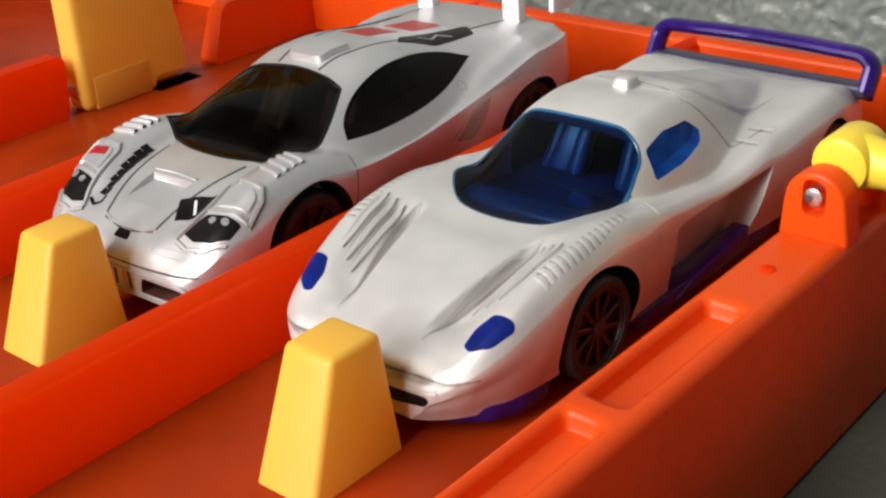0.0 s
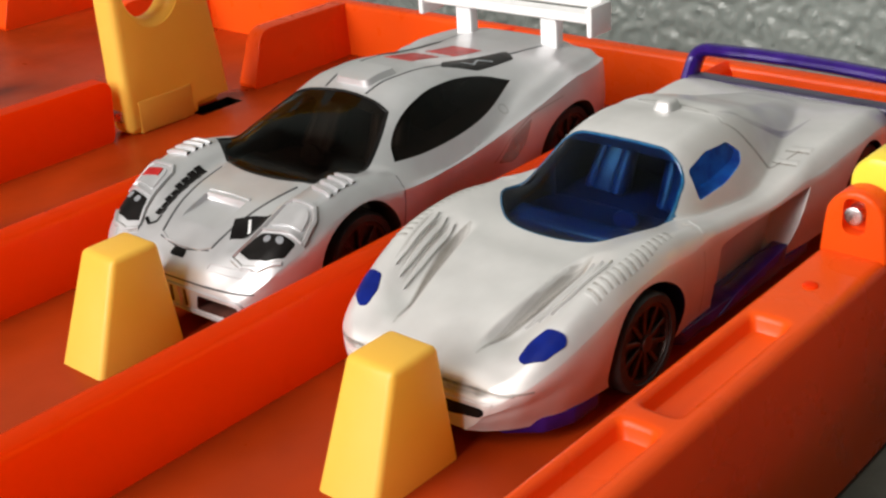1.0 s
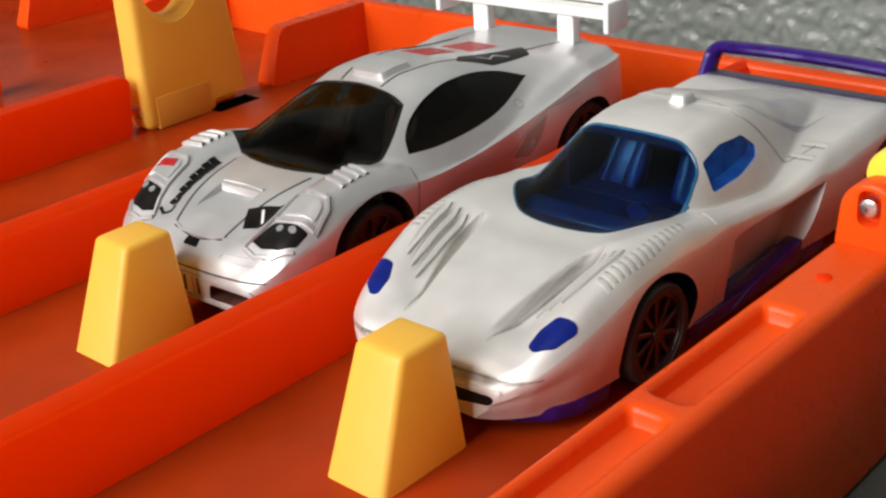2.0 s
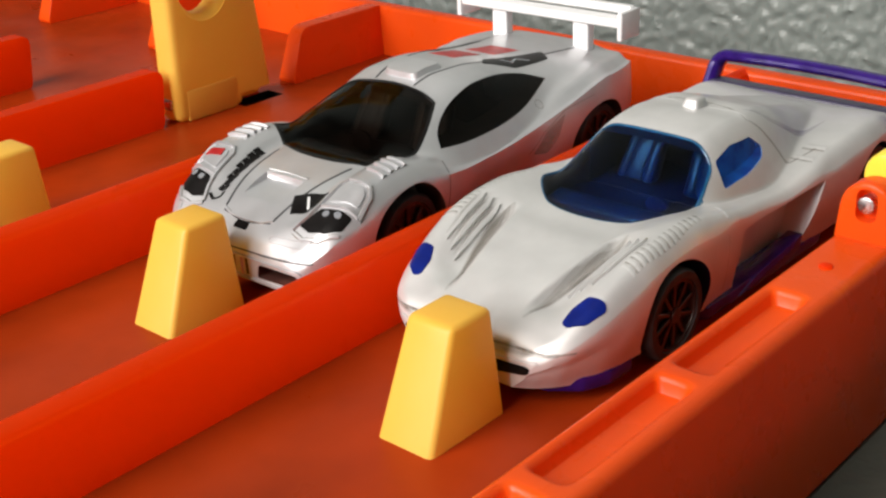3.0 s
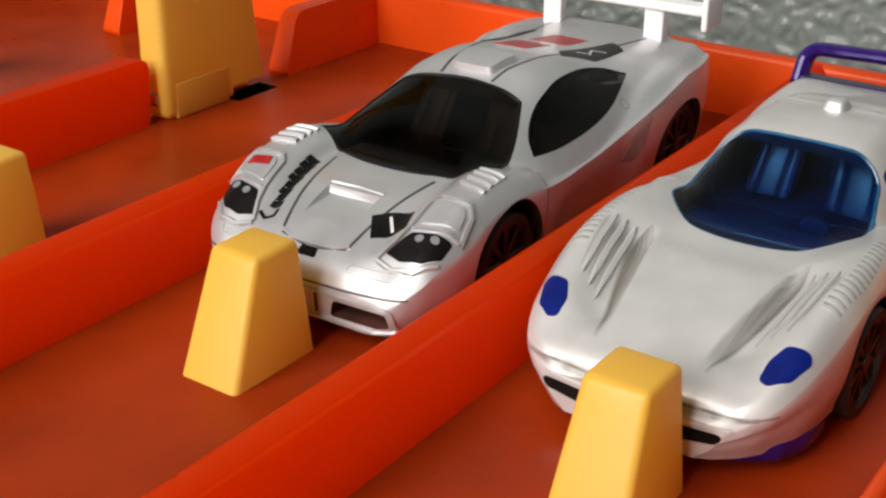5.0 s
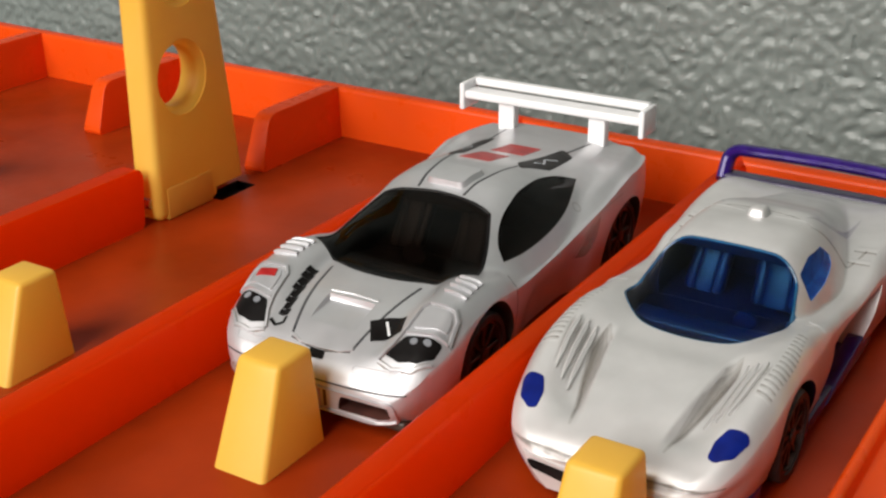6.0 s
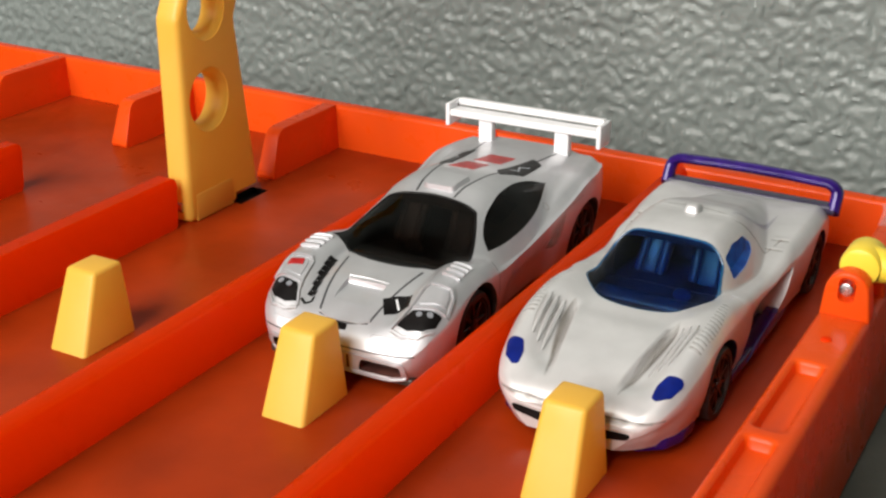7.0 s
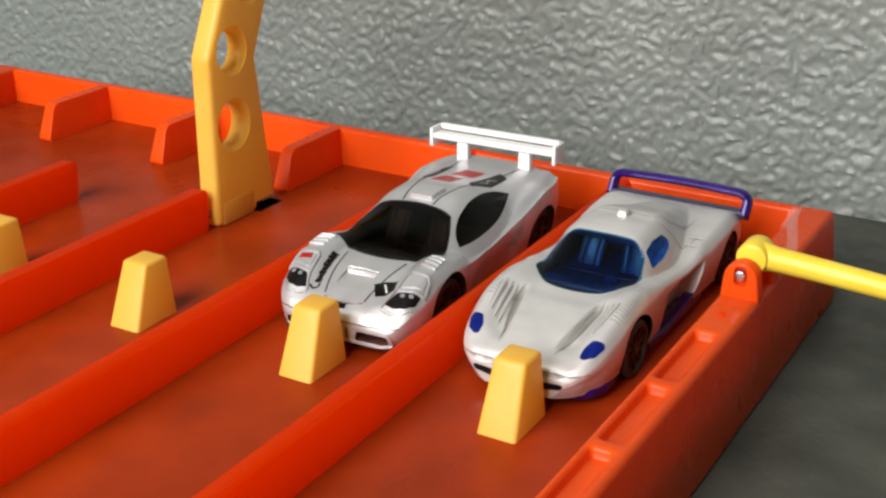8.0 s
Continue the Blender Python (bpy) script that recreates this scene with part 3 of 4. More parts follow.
# ---- the cars ----
def wheel(r, w, spokes, tyre_mat, rim_mat):
    """Tyre and spoked rim, axle along x, the outer side to +x."""
    seg = 40
    prof = [(-w / 2, r * 0.5), (-w / 2, r * 0.93), (-w / 2 + 0.35, r), (w / 2 - 0.4, r), (w / 2, r * 0.94), (w / 2, r * 0.80), (w / 2 - 0.35, r * 0.77), (w / 2 - 0.9, r * 0.76)]
    tyre = bmesh.new()
    rows = [[tyre.verts.new((x * MM, q * math.cos(2 * math.pi * i / seg) * MM, q * math.sin(2 * math.pi * i / seg) * MM)) for i in range(seg)] for x, q in prof]
    for a, b in zip(rows, rows[1:]):
        for i in range(seg):
            tyre.faces.new((a[i], a[(i + 1) % seg], b[(i + 1) % seg], b[i]))
    back = disc(w / 2 - 1.2, 0, 0, r * 0.76, 0.4, "x", seg)
    hub = disc(w / 2 - 0.55, 0, 0, r * 0.17, 0.9, "x", 16, 0.12)
    lip = bmesh.new()
    rows = [[lip.verts.new((x * MM, q * math.cos(2 * math.pi * i / seg) * MM, q * math.sin(2 * math.pi * i / seg) * MM)) for i in range(seg)]
            for x, q in ((w / 2 - 1.0, r * 0.77), (w / 2 - 0.25, r * 0.78), (w / 2 - 0.2, r * 0.72), (w / 2 - 1.0, r * 0.68))]
    for a, b in zip(rows, rows[1:]):
        for i in range(seg):
            lip.faces.new((a[i], a[(i + 1) % seg], b[(i + 1) % seg], b[i]))
    bars = []
    for k in range(spokes):
        bar = box(w / 2 - 0.9, w / 2 - 0.4, -0.26 * r / 5.5, 0.26 * r / 5.5, r * 0.1, r * 0.74, 0.08, 1)
        bmesh.ops.rotate(bar, verts=bar.verts, cent=(0, 0, 0), matrix=Matrix.Rotation(2 * math.pi * k / spokes, 3, "X"))
        bars.append(bar)
    return mesh_of(tyre, "tyre", tyre_mat, 40), mesh_of(merge(back, hub, lip, *bars), "rim", rim_mat, 35)


def add_wheels(car, axles, r, w, spokes):
    tyre_me, rim_me = wheel(r, w, spokes, RUBBER, DARK_RIM)
    for v, x in axles:
        for side in (1, -1):
            at = new("wheel")
            at.empty_display_size = 0.002
            at.parent = car
            at.matrix_local = Matrix.Translation((side * x * MM, v * MM, r * MM)) @ Matrix.Rotation(0 if side > 0 else math.pi, 4, "Z")
            part("tyre", tyre_me, RUBBER, at)
            part("rim", rim_me, DARK_RIM, at, "dark multi-spoke rim")


def proportion(car, along, tall):
    """Gives the parts of a car their true length and height: along maps a place on its length, tall scales the height there."""
    seen = set()
    for ob in car.children_recursive:
        if ob.parent and ob.parent.name.startswith("wheel"):
            continue
        if ob.data is None:
            ob.location.y = along(ob.location.y / MM) * MM
            continue
        if ob.data.name in seen:
            continue
        seen.add(ob.data.name)
        for v in ob.data.vertices:
            y = v.co.y / MM
            v.co.y, v.co.z = along(y) * MM, v.co.z * tall(y)


def blue_car(m):
    """Low mid-engined coupe: pearl white with blue glass and a tall purple rear hoop wing."""
    car = thing("toy_car", "pearl white die-cast sports car with blue windows and purple wing", "toy car", m, "die-cast cars")
    L = 80.0
    half = curve((0, 9.0), (1.0, 10.8), (3, 12.6), (8, 14.2), (15, 15.0), (24, 15.1), (30, 14.8), (38, 14.6), (46, 14.9), (54, 15.5), (62, 15.9), (72, 15.6), (78, 15.0), (80, 14.4))
    hood = curve((0, 6.5), (1.2, 7.9), (3, 9.0), (6, 10.2), (12, 12.0), (18, 13.2), (24, 13.8), (32, 13.9), (45, 14.4), (55, 15.3), (66, 15.4), (75, 14.8), (80, 14.0))
    fend = curve((0, 6.2), (1.2, 7.6), (3, 8.8), (6, 10.6), (11, 13.1), (17, 14.9), (23, 15.4), (29, 14.7), (36, 13.6), (44, 13.3), (52, 14.6), (60, 15.8), (68, 15.9), (76, 15.0), (80, 13.8))
    roof = curve((21, 11.0), (24, 13.6), (28, 16.2), (33, 19.1), (38, 21.5), (43, 22.6), (48, 22.5), (53, 21.2), (58, 19.0), (64, 17.0), (70, 15.4), (80, 10.0))
    base_w = curve((20, 9.5), (26, 11.4), (32, 12.1), (42, 12.2), (50, 11.4), (58, 9.6), (66, 7.4), (80, 5.2))
    roof_w = curve((20, 2.5), (28, 3.8), (36, 5.2), (44, 5.6), (52, 4.6), (60, 3.0), (70, 1.8), (80, 1.2))

    def top(x, u, v):
        s = step(0.36, 0.80, u)
        z = hood(v) * (1 - s) + fend(v) * s
        # crisp-edged troughs beside the broad flat middle of the hood
        ax = abs(x)
        mid = 5.1 + 0.155 * (v - 3)
        along = step(3.2, 8, v) * (1 - step(16.5, 21, v))
        inner = step(mid - 0.7, mid + 0.6, ax) * (1 - step(mid + 0.9, mid + 5.6, ax))
        z -= 1.25 * inner * along
        z += 0.25 * (1 - step(mid - 0.5, mid, ax)) * along
        # ridge along the fender, sharper behind the wheel
        door = step(27, 33, v) * (1 - step(50, 56, v))
        roll = max(0.0, (u - 0.84) / 0.16)
        z -= roll ** (2.2 + 1.5 * door) * (0.8 + 1.4 * step(0, 12, v)) * (1 - 0.5 * door)
        if 20 < v < 76:
            wb, wr = base_w(v), roof_w(v)
            t = 1 - (1 - min(max((wb - abs(x)) / (wb - wr), 0.0), 1.0)) ** 2.1
            low = hood(v) - 1.4
            cab = low + (roof(v) - low) * t - 0.25 * (x / 8) ** 2
            z = soft_max(z, cab, 0.5)
        return z

    def bottom(v):
        return 2.3 + 0.8 * step(9, 13, v) + 0.3 * max(0.0, v - 74)

    def tuck(v, f):
        bulge = 0.4 * math.sin(math.pi * min(f * 1.1, 1.0))
        return 0.8 * f * f - bulge + 1.3 * f * (1 - step(1, 8, v)) + 0.35 * step(0.25, 0.33, f) * (1 - step(4, 12, v))

    shell = car_body(L, half, top, bottom, tuck, nu=180)
    skin = Skin(shell)
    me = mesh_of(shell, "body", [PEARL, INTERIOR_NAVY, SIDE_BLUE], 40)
    screen = flow([(-9.9, 26.6), (-5.6, 23.0), (0, 22.0), (5.6, 23.0), (9.9, 26.6), (10.3, 29.6), (9.7, 33.0), (8.0, 35.7), (0, 36.1), (-8.0, 35.7), (-9.7, 33.0), (-10.3, 29.6)], ())
    door_glass = rounded([(35.4, 15.1), (35.9, 18.3), (39.5, 19.8), (43.5, 20.2), (45.2, 18.4), (44.4, 17.3), (40.0, 15.8)], 0.5, 4)
    recess = rounded([(33.2, 11.2), (52.4, 12.3), (51.2, 10.2), (47.6, 2.0), (33.0, 2.0), (32.2, 7.0)], 0.5, 3)
    wells = []
    for v, r in ((20.0, 6.5), (65.5, 6.9)):
        for side in (1, -1):
            wells.append(disc(side * 13.2, v, 6.0, r, 9.0, "x", 40))
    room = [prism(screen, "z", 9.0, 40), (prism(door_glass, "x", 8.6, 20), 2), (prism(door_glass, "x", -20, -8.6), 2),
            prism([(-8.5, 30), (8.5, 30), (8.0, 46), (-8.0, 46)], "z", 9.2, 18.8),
            (prism(recess, "x", 11.4, 22), 0), (prism(recess, "x", -22, -11.4), 0)]
    part("body", cut(me, wells + room), PEARL, car)
    part("windscreen", skin.pad(screen, "top", lift=-0.12, edge=-0.3, rings=(1.0, 0.985, 0.9, 0.75, 0.55, 0.3)), BLUE_GLASS, car, "clear blue plastic windscreen")
    part("screen_rim", skin.strip(screen, 0.7, "top", lift=-0.02, edge=-0.25, closed=True), TEAL, car, "dark teal glass rim")
    for way in ("right", "left"):
        part("side_window", skin.pad(door_glass, way, lift=-0.10, edge=-0.3), BLUE_GLASS, car, "clear blue plastic side window")
    # seats and dashboard
    for x in (-4.0, 4.4):
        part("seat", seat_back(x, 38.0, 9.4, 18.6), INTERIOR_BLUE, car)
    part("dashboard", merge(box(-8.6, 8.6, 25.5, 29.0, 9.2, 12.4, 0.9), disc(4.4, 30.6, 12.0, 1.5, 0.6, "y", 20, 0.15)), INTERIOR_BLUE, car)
    # lamps
    for side in (1, -1):
        lamp_poly = [(10.1, 4.2), (11.1, 3.9), (12.7, 5.2), (13.6, 7.8), (13.3, 8.4), (11.1, 8.1), (10.2, 6.3)]
        poly = rounded(lamp_poly if side > 0 else mirrored(lamp_poly), 0.4, 3)
        part("headlight", skin.pad(poly, "top", lift=0.10, edge=-0.1), BLUE, car, "blue painted headlight")
    # mouth, nose crease and vents
    part("mouth", skin.pad(rounded([(-9.3, 5.2), (-8.8, 4.4), (-5, 3.75), (0, 3.5), (5, 3.75), (8.8, 4.4), (9.3, 5.2), (8.8, 5.5), (5, 5.2), (0, 5.0), (-5, 5.2), (-8.8, 5.5)], 0.5, 4), "front", lift=0.08, edge=-0.1), BLACK, car, "black grille mouth")
    part("mouth_lip", skin.strip([(-9.7, 6.0), (-5, 5.6), (0, 5.4), (5, 5.6), (9.7, 6.0)], 0.45, "front", lift=0.18), PEARL, car)
    part("nose_seam", skin.strip([(-12.8, 7.2), (-10, 7.1), (-5, 7.0), (0, 6.95), (5, 7.0), (10, 7.1), (12.8, 7.2)], 0.34, "front", lift=0.03), SOFT_SHADE_WASH, car, "grey bumper seam")
    # shade below the hood edge, painted as three thinning layers
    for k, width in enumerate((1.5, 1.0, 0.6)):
        part("nose_wash", skin.strip([(-11.6, 7.0), (-8, 6.85), (0, 6.7), (8, 6.85), (11.6, 7.0)], width, "front", lift=0.04 + 0.02 * k, edge=0.03 + 0.02 * k, taper=(0.25, 0.25)), HOOD_SHADE_WASH, car, "brown-grey shade painted under the hood edge")
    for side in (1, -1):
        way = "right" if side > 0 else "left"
        # brown wash and the trough's own shade, layered into a soft gradient
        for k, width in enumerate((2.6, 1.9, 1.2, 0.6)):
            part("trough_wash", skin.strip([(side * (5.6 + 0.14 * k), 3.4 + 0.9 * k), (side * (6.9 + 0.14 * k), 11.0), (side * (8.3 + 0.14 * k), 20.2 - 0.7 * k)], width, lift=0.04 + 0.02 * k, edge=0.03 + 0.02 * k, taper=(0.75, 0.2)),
                 HOOD_SHADE_WASH, car, "brown-grey wash and painted shade along the hood trough")
        for k in range(3):
            x = side * (8.3 + 1.1 * k)
            part("hood_vent", skin.strip([(x, 8.4 + 0.7 * k), (x + side * 0.65, 13.5 + 0.2 * k), (x + side * 1.2, 18.8)], 0.7, lift=0.3, edge=-0.04, taper=(0.3, 0.12)), PEARL, car)
            part("vent_wash", skin.strip([(x + side * 0.5, 8.8 + 0.7 * k), (x + side * 1.7, 18.6)], 0.55, lift=0.10, edge=0.08, taper=(0.4, 0.15)), HOOD_SHADE_WASH, car, "faint grey wash in the vent")
            part("vent_wash", skin.strip([(x + side * 0.6, 10.4 + 0.7 * k), (x + side * 1.65, 17.8)], 0.3, lift=0.13, edge=0.11, taper=(0.4, 0.15)), HOOD_SHADE_WASH, car, "faint grey wash in the vent")
        for k in range(14):
            v = 13.0 + 0.98 * k
            a = side * (12.05 + 0.5 * step(0, 6, k) - 0.35 * step(8, 13, k))
            b = side * (13.9 + 0.35 * step(0, 5, k) - 0.75 * step(7, 13, k))
            part("fender_louvre", skin.strip([(a, v + 0.3), (b, v)], 0.6, lift=0.035, edge=-0.03), PEARL, car)
            part("louvre_gap", skin.strip([(a, v + 0.79), (b, v + 0.49)], 0.32, lift=0.03, edge=0.02), SOFT_SHADE_WASH, car)
        part("door_line", skin.strip([(side * 11.9, 30.3), (side * 13.4, 30.0), (side * 14.5, 29.9)], 0.24, lift=0.02), GREY_WASH, car)
        part("door_line", skin.strip([(30.3, 4.0), (29.8, 8.0), (29.9, 12.0)], 0.24, way, lift=0.02), GREY_WASH, car)
        part("pillar_line", skin.strip([(side * 7.4, 45.6), (side * 9.4, 48.0), (side * 11.2, 51.0), (side * 12.2, 55.5)], 0.45, lift=0.03), FAINT_WASH, car)
        part("deck_line", skin.strip([(side * 5.6, 47.0), (side * 7.4, 50.5), (side * 8.4, 56.0), (side * 8.8, 63.0)], 0.7, lift=0.03, edge=0.02, taper=(0.2, 0.3)), DECK_WASH, car, "faint purple wash along the engine cover")
        for v in (52.6, 55.4):
            part("deck_vent", skin.strip([(side * 10.8, v), (side * 13.4, v + 0.35)], 1.1, lift=0.09), PEARL, car)
            part("vent_wash", skin.strip([(side * 10.6, v - 0.75), (side * 13.5, v - 0.4)], 0.36, lift=0.04, edge=0.02), FAINT_WASH, car, "faint grey wash in the vent")
    for side in (1, -1):
        part("roof_rib", skin.strip([(side * 1.9, 45.4), (side * 5.0, 45.9), (side * 7.0, 46.0)], 0.8, lift=0.06), PEARL, car)
        part("mirror_stub", skin.strip([(side * 12.0, 31.6), (side * 13.2, 31.0), (side * 14.3, 30.7)], 0.7, lift=0.07), PEARL, car)
    part("roof_seam", skin.strip([(-7.4, 45.2), (-4, 46.6), (0, 47.0), (4, 46.6), (7.4, 45.2)], 0.3, lift=0.02), SOFT_SHADE_WASH, car)
    scoop = box(-1.5, 1.5, 43.2, 46.6, 21.7, 23.9, 0.55, 3, taper=(0.5, 0.6))
    part("roof_scoop", scoop, PEARL, car)
    # purple chassis: sills and splitter
    sill = [(-9.2, 2.6), (9.2, 2.6), (12.5, 5.2), (13.9, 8.5), (14.2, 12.5), (13.0, 13.5), (13.0, 26.0), (14.6, 27), (14.7, 54), (13.0, 55), (13.0, 70), (14.4, 71), (14.0, 79.0)]
    sill = sill + [(-x, y) for x, y in sill[::-1] if (x, y) not in ((-9.2, 2.6), (9.2, 2.6))]
    part("chassis", prism(sill, "z", 1.4, 3.3, 0.35, 2), PURPLE, car, "purple plastic chassis")
    for side in (1, -1):
        part("side_skirt", prism([(33, 2.0), (47.4, 2.0), (48.6, 5.2), (45, 4.8), (37, 3.5)], "x", side * 12.6, side * 14.9, 0.3), PURPLE, car, "purple side skirt")
    part("rear_wing", hoop_wing(), PURPLE, car, "glossy purple hoop-shaped rear wing")
    part("wing_base", box(-16.2, 16.2, 75.6, 80.4, 13.2, 15.2, 0.6, 3), GREY_PURPLE, car, "dull purple tail plank under the wing")
    add_wheels(car, ((20.0, 13.2), (65.5, 13.5)), 5.6, 4.0, 10)
    proportion(car, curve((-5, -5), (0, 0), (21.8, 21.4), (30, 31), (36, 37.5), (44.5, 46.8), (52.4, 54.6), (62, 66.5), (80, 81), (90, 91)),
               curve((0, 1.0), (10, 0.98), (20, 0.98), (36, 0.95), (45, 0.90), (55, 0.90), (70, 0.92), (80, 0.87)))
    return car


def seat_back(x, v, z0, z1):
    """A bucket seat: a leaning back with rounded bolsters and a low cushion."""
    bits = []
    for dx, w, up in ((0, 1.5, 0.0), (-1.75, 0.8, -0.7), (1.75, 0.8, -0.7)):
        bm = box(x + dx - w, x + dx + w, v, v + 2.2, z0, z1 + up, 0.7, 3)
        for q in bm.verts:
            q.co.y += (q.co.z - z0 * MM) * 0.5
        bits.append(bm)
    return merge(*bits)


def tube(points, radius, seg=14, flat=1.0):
    """A round bar through the points, in millimetres."""
    bm = bmesh.new()
    pts = [Vector(p) for p in points]
    rings = []
    for i, p in enumerate(pts):
        d = (pts[min(i + 1, len(pts) - 1)] - pts[max(i - 1, 0)]).normalized()
        a = d.cross(Vector((0, 1, 0)))
        a = a.normalized() if a.length > 1e-3 else Vector((1, 0, 0))
        b = d.cross(a).normalized()
        rings.append([bm.verts.new((p + a * radius * math.cos(2 * math.pi * k / seg) + b * radius * flat * math.sin(2 * math.pi * k / seg)) * MM) for k in range(seg)])
    for r, s in zip(rings, rings[1:]):
        for k in range(seg):
            bm.faces.new((r[k], r[(k + 1) % seg], s[(k + 1) % seg], s[k]))
    bm.faces.new(rings[0])
    bm.faces.new(rings[-1][::-1])
    return bm


def hoop_wing():
    w, zt, zb, y = 15.8, 19.4, 13.6, 79.0
    pts = [(-w, y - 2.2, zb), (-w, y - 0.6, zb + 2.5), (-w, y, zt - 2.4)]
    pts += [(-w + 2.4 * (1 - math.cos(a)), y + 0.3, zt - 2.4 + 2.4 * math.sin(a)) for a in [math.pi / 2 * k / 5 for k in range(1, 6)]]
    pts += [(-w * 0.4, y + 0.3, zt + 0.3), (0, y + 0.3, zt + 0.4)]
    pts = pts + [(-x, b, c) for x, b, c in pts[-2::-1]]
    return tube(pts, 1.15, 14, 1.6)


def silver_car(m):
    """Long-tailed endurance racer: silver white with smoked glass and a white plank wing."""
    car = thing("toy_car", "silver white die-cast racing car with smoked windows and white wing", "toy car", m, "die-cast cars")
    L = 72.0
    half = curve((0, 11.0), (1.0, 13.0), (3.5, 14.8), (8, 16.0), (14, 16.5), (20, 16.3), (26, 15.6), (34, 15.2), (44, 15.5), (54, 16.2), (62, 16.4), (69, 15.8), (72, 15.0))
    hood = curve((0, 6.6), (1.0, 8.0), (2.5, 9.2), (4, 10.1), (8, 11.9), (12, 13.0), (16, 13.6), (24, 13.8), (34, 14.0), (44, 15.2), (54, 17.4), (62, 19.4), (72, 19.4))
    fend = curve((0, 6.2), (1.0, 7.7), (2.5, 9.1), (4, 10.4), (8, 12.7), (12, 14.5), (16, 15.1), (21, 14.6), (27, 13.2), (36, 12.8), (46, 14.2), (56, 17.2), (63, 18.6), (72, 18.5))
    roof = curve((14, 10.5), (16.5, 13.2), (20, 15.8), (25, 18.9), (29.5, 21.2), (34, 22.6), (39, 22.8), (45, 22.3), (52, 21.4), (60, 20.4), (72, 19.2))
    base_w = curve((13, 10.5), (18, 13.8), (24, 14.8), (34, 14.8), (44, 14.4), (52, 13.6), (60, 12.4), (72, 11.4))
    roof_w = curve((13, 3.0), (20, 4.2), (29, 5.0), (38, 5.0), (46, 4.6), (54, 4.0), (72, 3.4))

    def top(x, u, v):
        s = step(0.42, 0.74, u)
        z = hood(v) * (1 - s) + fend(v) * s
        trough = math.exp(-((u - 0.50) / 0.06) ** 2) * step(3, 6, v) * (1 - step(15, 19, v))
        z -= 0.5 * trough
        roll = max(0.0, (u - 0.82) / 0.18)
        z -= roll ** 2.0 * (0.8 + 1.4 * step(0, 9, v) + 0.9 * step(46, 60, v))
        if 13 < v < 72:
            wb, wr = base_w(v), roof_w(v)
            t = 1 - (1 - min(max((wb - abs(x)) / (wb - wr), 0.0), 1.0)) ** 2.3
            low = hood(v) - 1.0
            cab = low + (roof(v) - low) * t - 0.3 * (x / 8) ** 2
            z = soft_max(z, cab, 1.0)
        return z

    def bottom(v):
        return 2.4 if v < 66 else 2.4 + (v - 66) * 0.5

    def tuck(v, f):
        door = step(24, 31, v) * (1 - step(42, 50, v))
        return 1.0 * f * f + door * 0.9 * step(0.1, 0.6, f) - 0.45 * math.sin(math.pi * f) * (1 - door) + 1.0 * f * (1 - step(1, 8, v))

    shell = car_body(L, half, top, bottom, tuck)
    skin = Skin(shell)
    me = mesh_of(shell, "body", [SILVER, INTERIOR_DARK, GRILLE], 40)
    screen = flow([(-12.6, 18.9), (-6.4, 15.7), (0, 14.9), (6.4, 15.7), (12.6, 18.9), (11.0, 24.0), (8.4, 29.0), (0, 30.0), (-8.4, 29.0), (-11.0, 24.0)], (0, 4, 6, 8), 4)
    door_glass = flow([(25.4, 14.6), (32, 14.7), (39, 15.1), (46, 16.1), (54.2, 18.2), (50, 19.8), (44, 20.9), (38, 21.2), (33, 20.5), (29, 18.8), (26.4, 16.6)], (0, 4), 4)
    wells = []
    for v, r in ((16.0, 6.6), (60.5, 7.0)):
        for side in (1, -1):
            wells.append(disc(side * 14.0, v, 6.2, r, 9.0, "x", 40))
    room = [prism(screen, "z", 9.0, 40), prism(door_glass, "x", 5, 20), prism(door_glass, "x", -20, -5),
            prism([(-9.5, 22), (9.5, 22), (8.5, 44), (-8.5, 44)], "z", 9.2, 18.4),
            (prism(rounded([(4.3, 3.2), (11.6, 3.4), (11.4, 5.2), (4.7, 5.1)], 0.5, 3), "y", -4, 3.2), 2),
            (prism(rounded(mirrored([(4.3, 3.2), (11.6, 3.4), (11.4, 5.2), (4.7, 5.1)]), 0.5, 3), "y", -4, 3.2), 2),
            (prism([(5.6, 11.0), (10.2, 11.7), (10.7, 15), (5.6, 15)], "x", -3.5, 3.5, 0.25), 0)]
    part("body", cut(me, wells + room), SILVER, car)
    part("windscreen", skin.pad(screen, "top", lift=-0.10, edge=-0.3, rings=(1.0, 0.985, 0.9, 0.75, 0.55, 0.3)), SMOKE_GLASS, car, "smoked plastic windscreen")
    part("screen_seal", skin.strip(screen, 0.5, "top", lift=0.05, closed=True), BLACK, car)
    for way in ("right", "left"):
        part("side_window", skin.pad(door_glass, way, lift=-0.08, edge=-0.3), SMOKE_GLASS, car, "smoked plastic side window")
    for x in (-4.6, 4.6):
        part("seat", seat_back(x, 29.0, 9.4, 18.0), INTERIOR_DARK, car)
    part("dashboard", merge(box(-9, 9, 19.5, 23, 9.2, 11.8, 0.8), disc(0, 24.4, 12.4, 1.7, 0.5, "y", 20, 0.15)), INTERIOR_DARK, car)
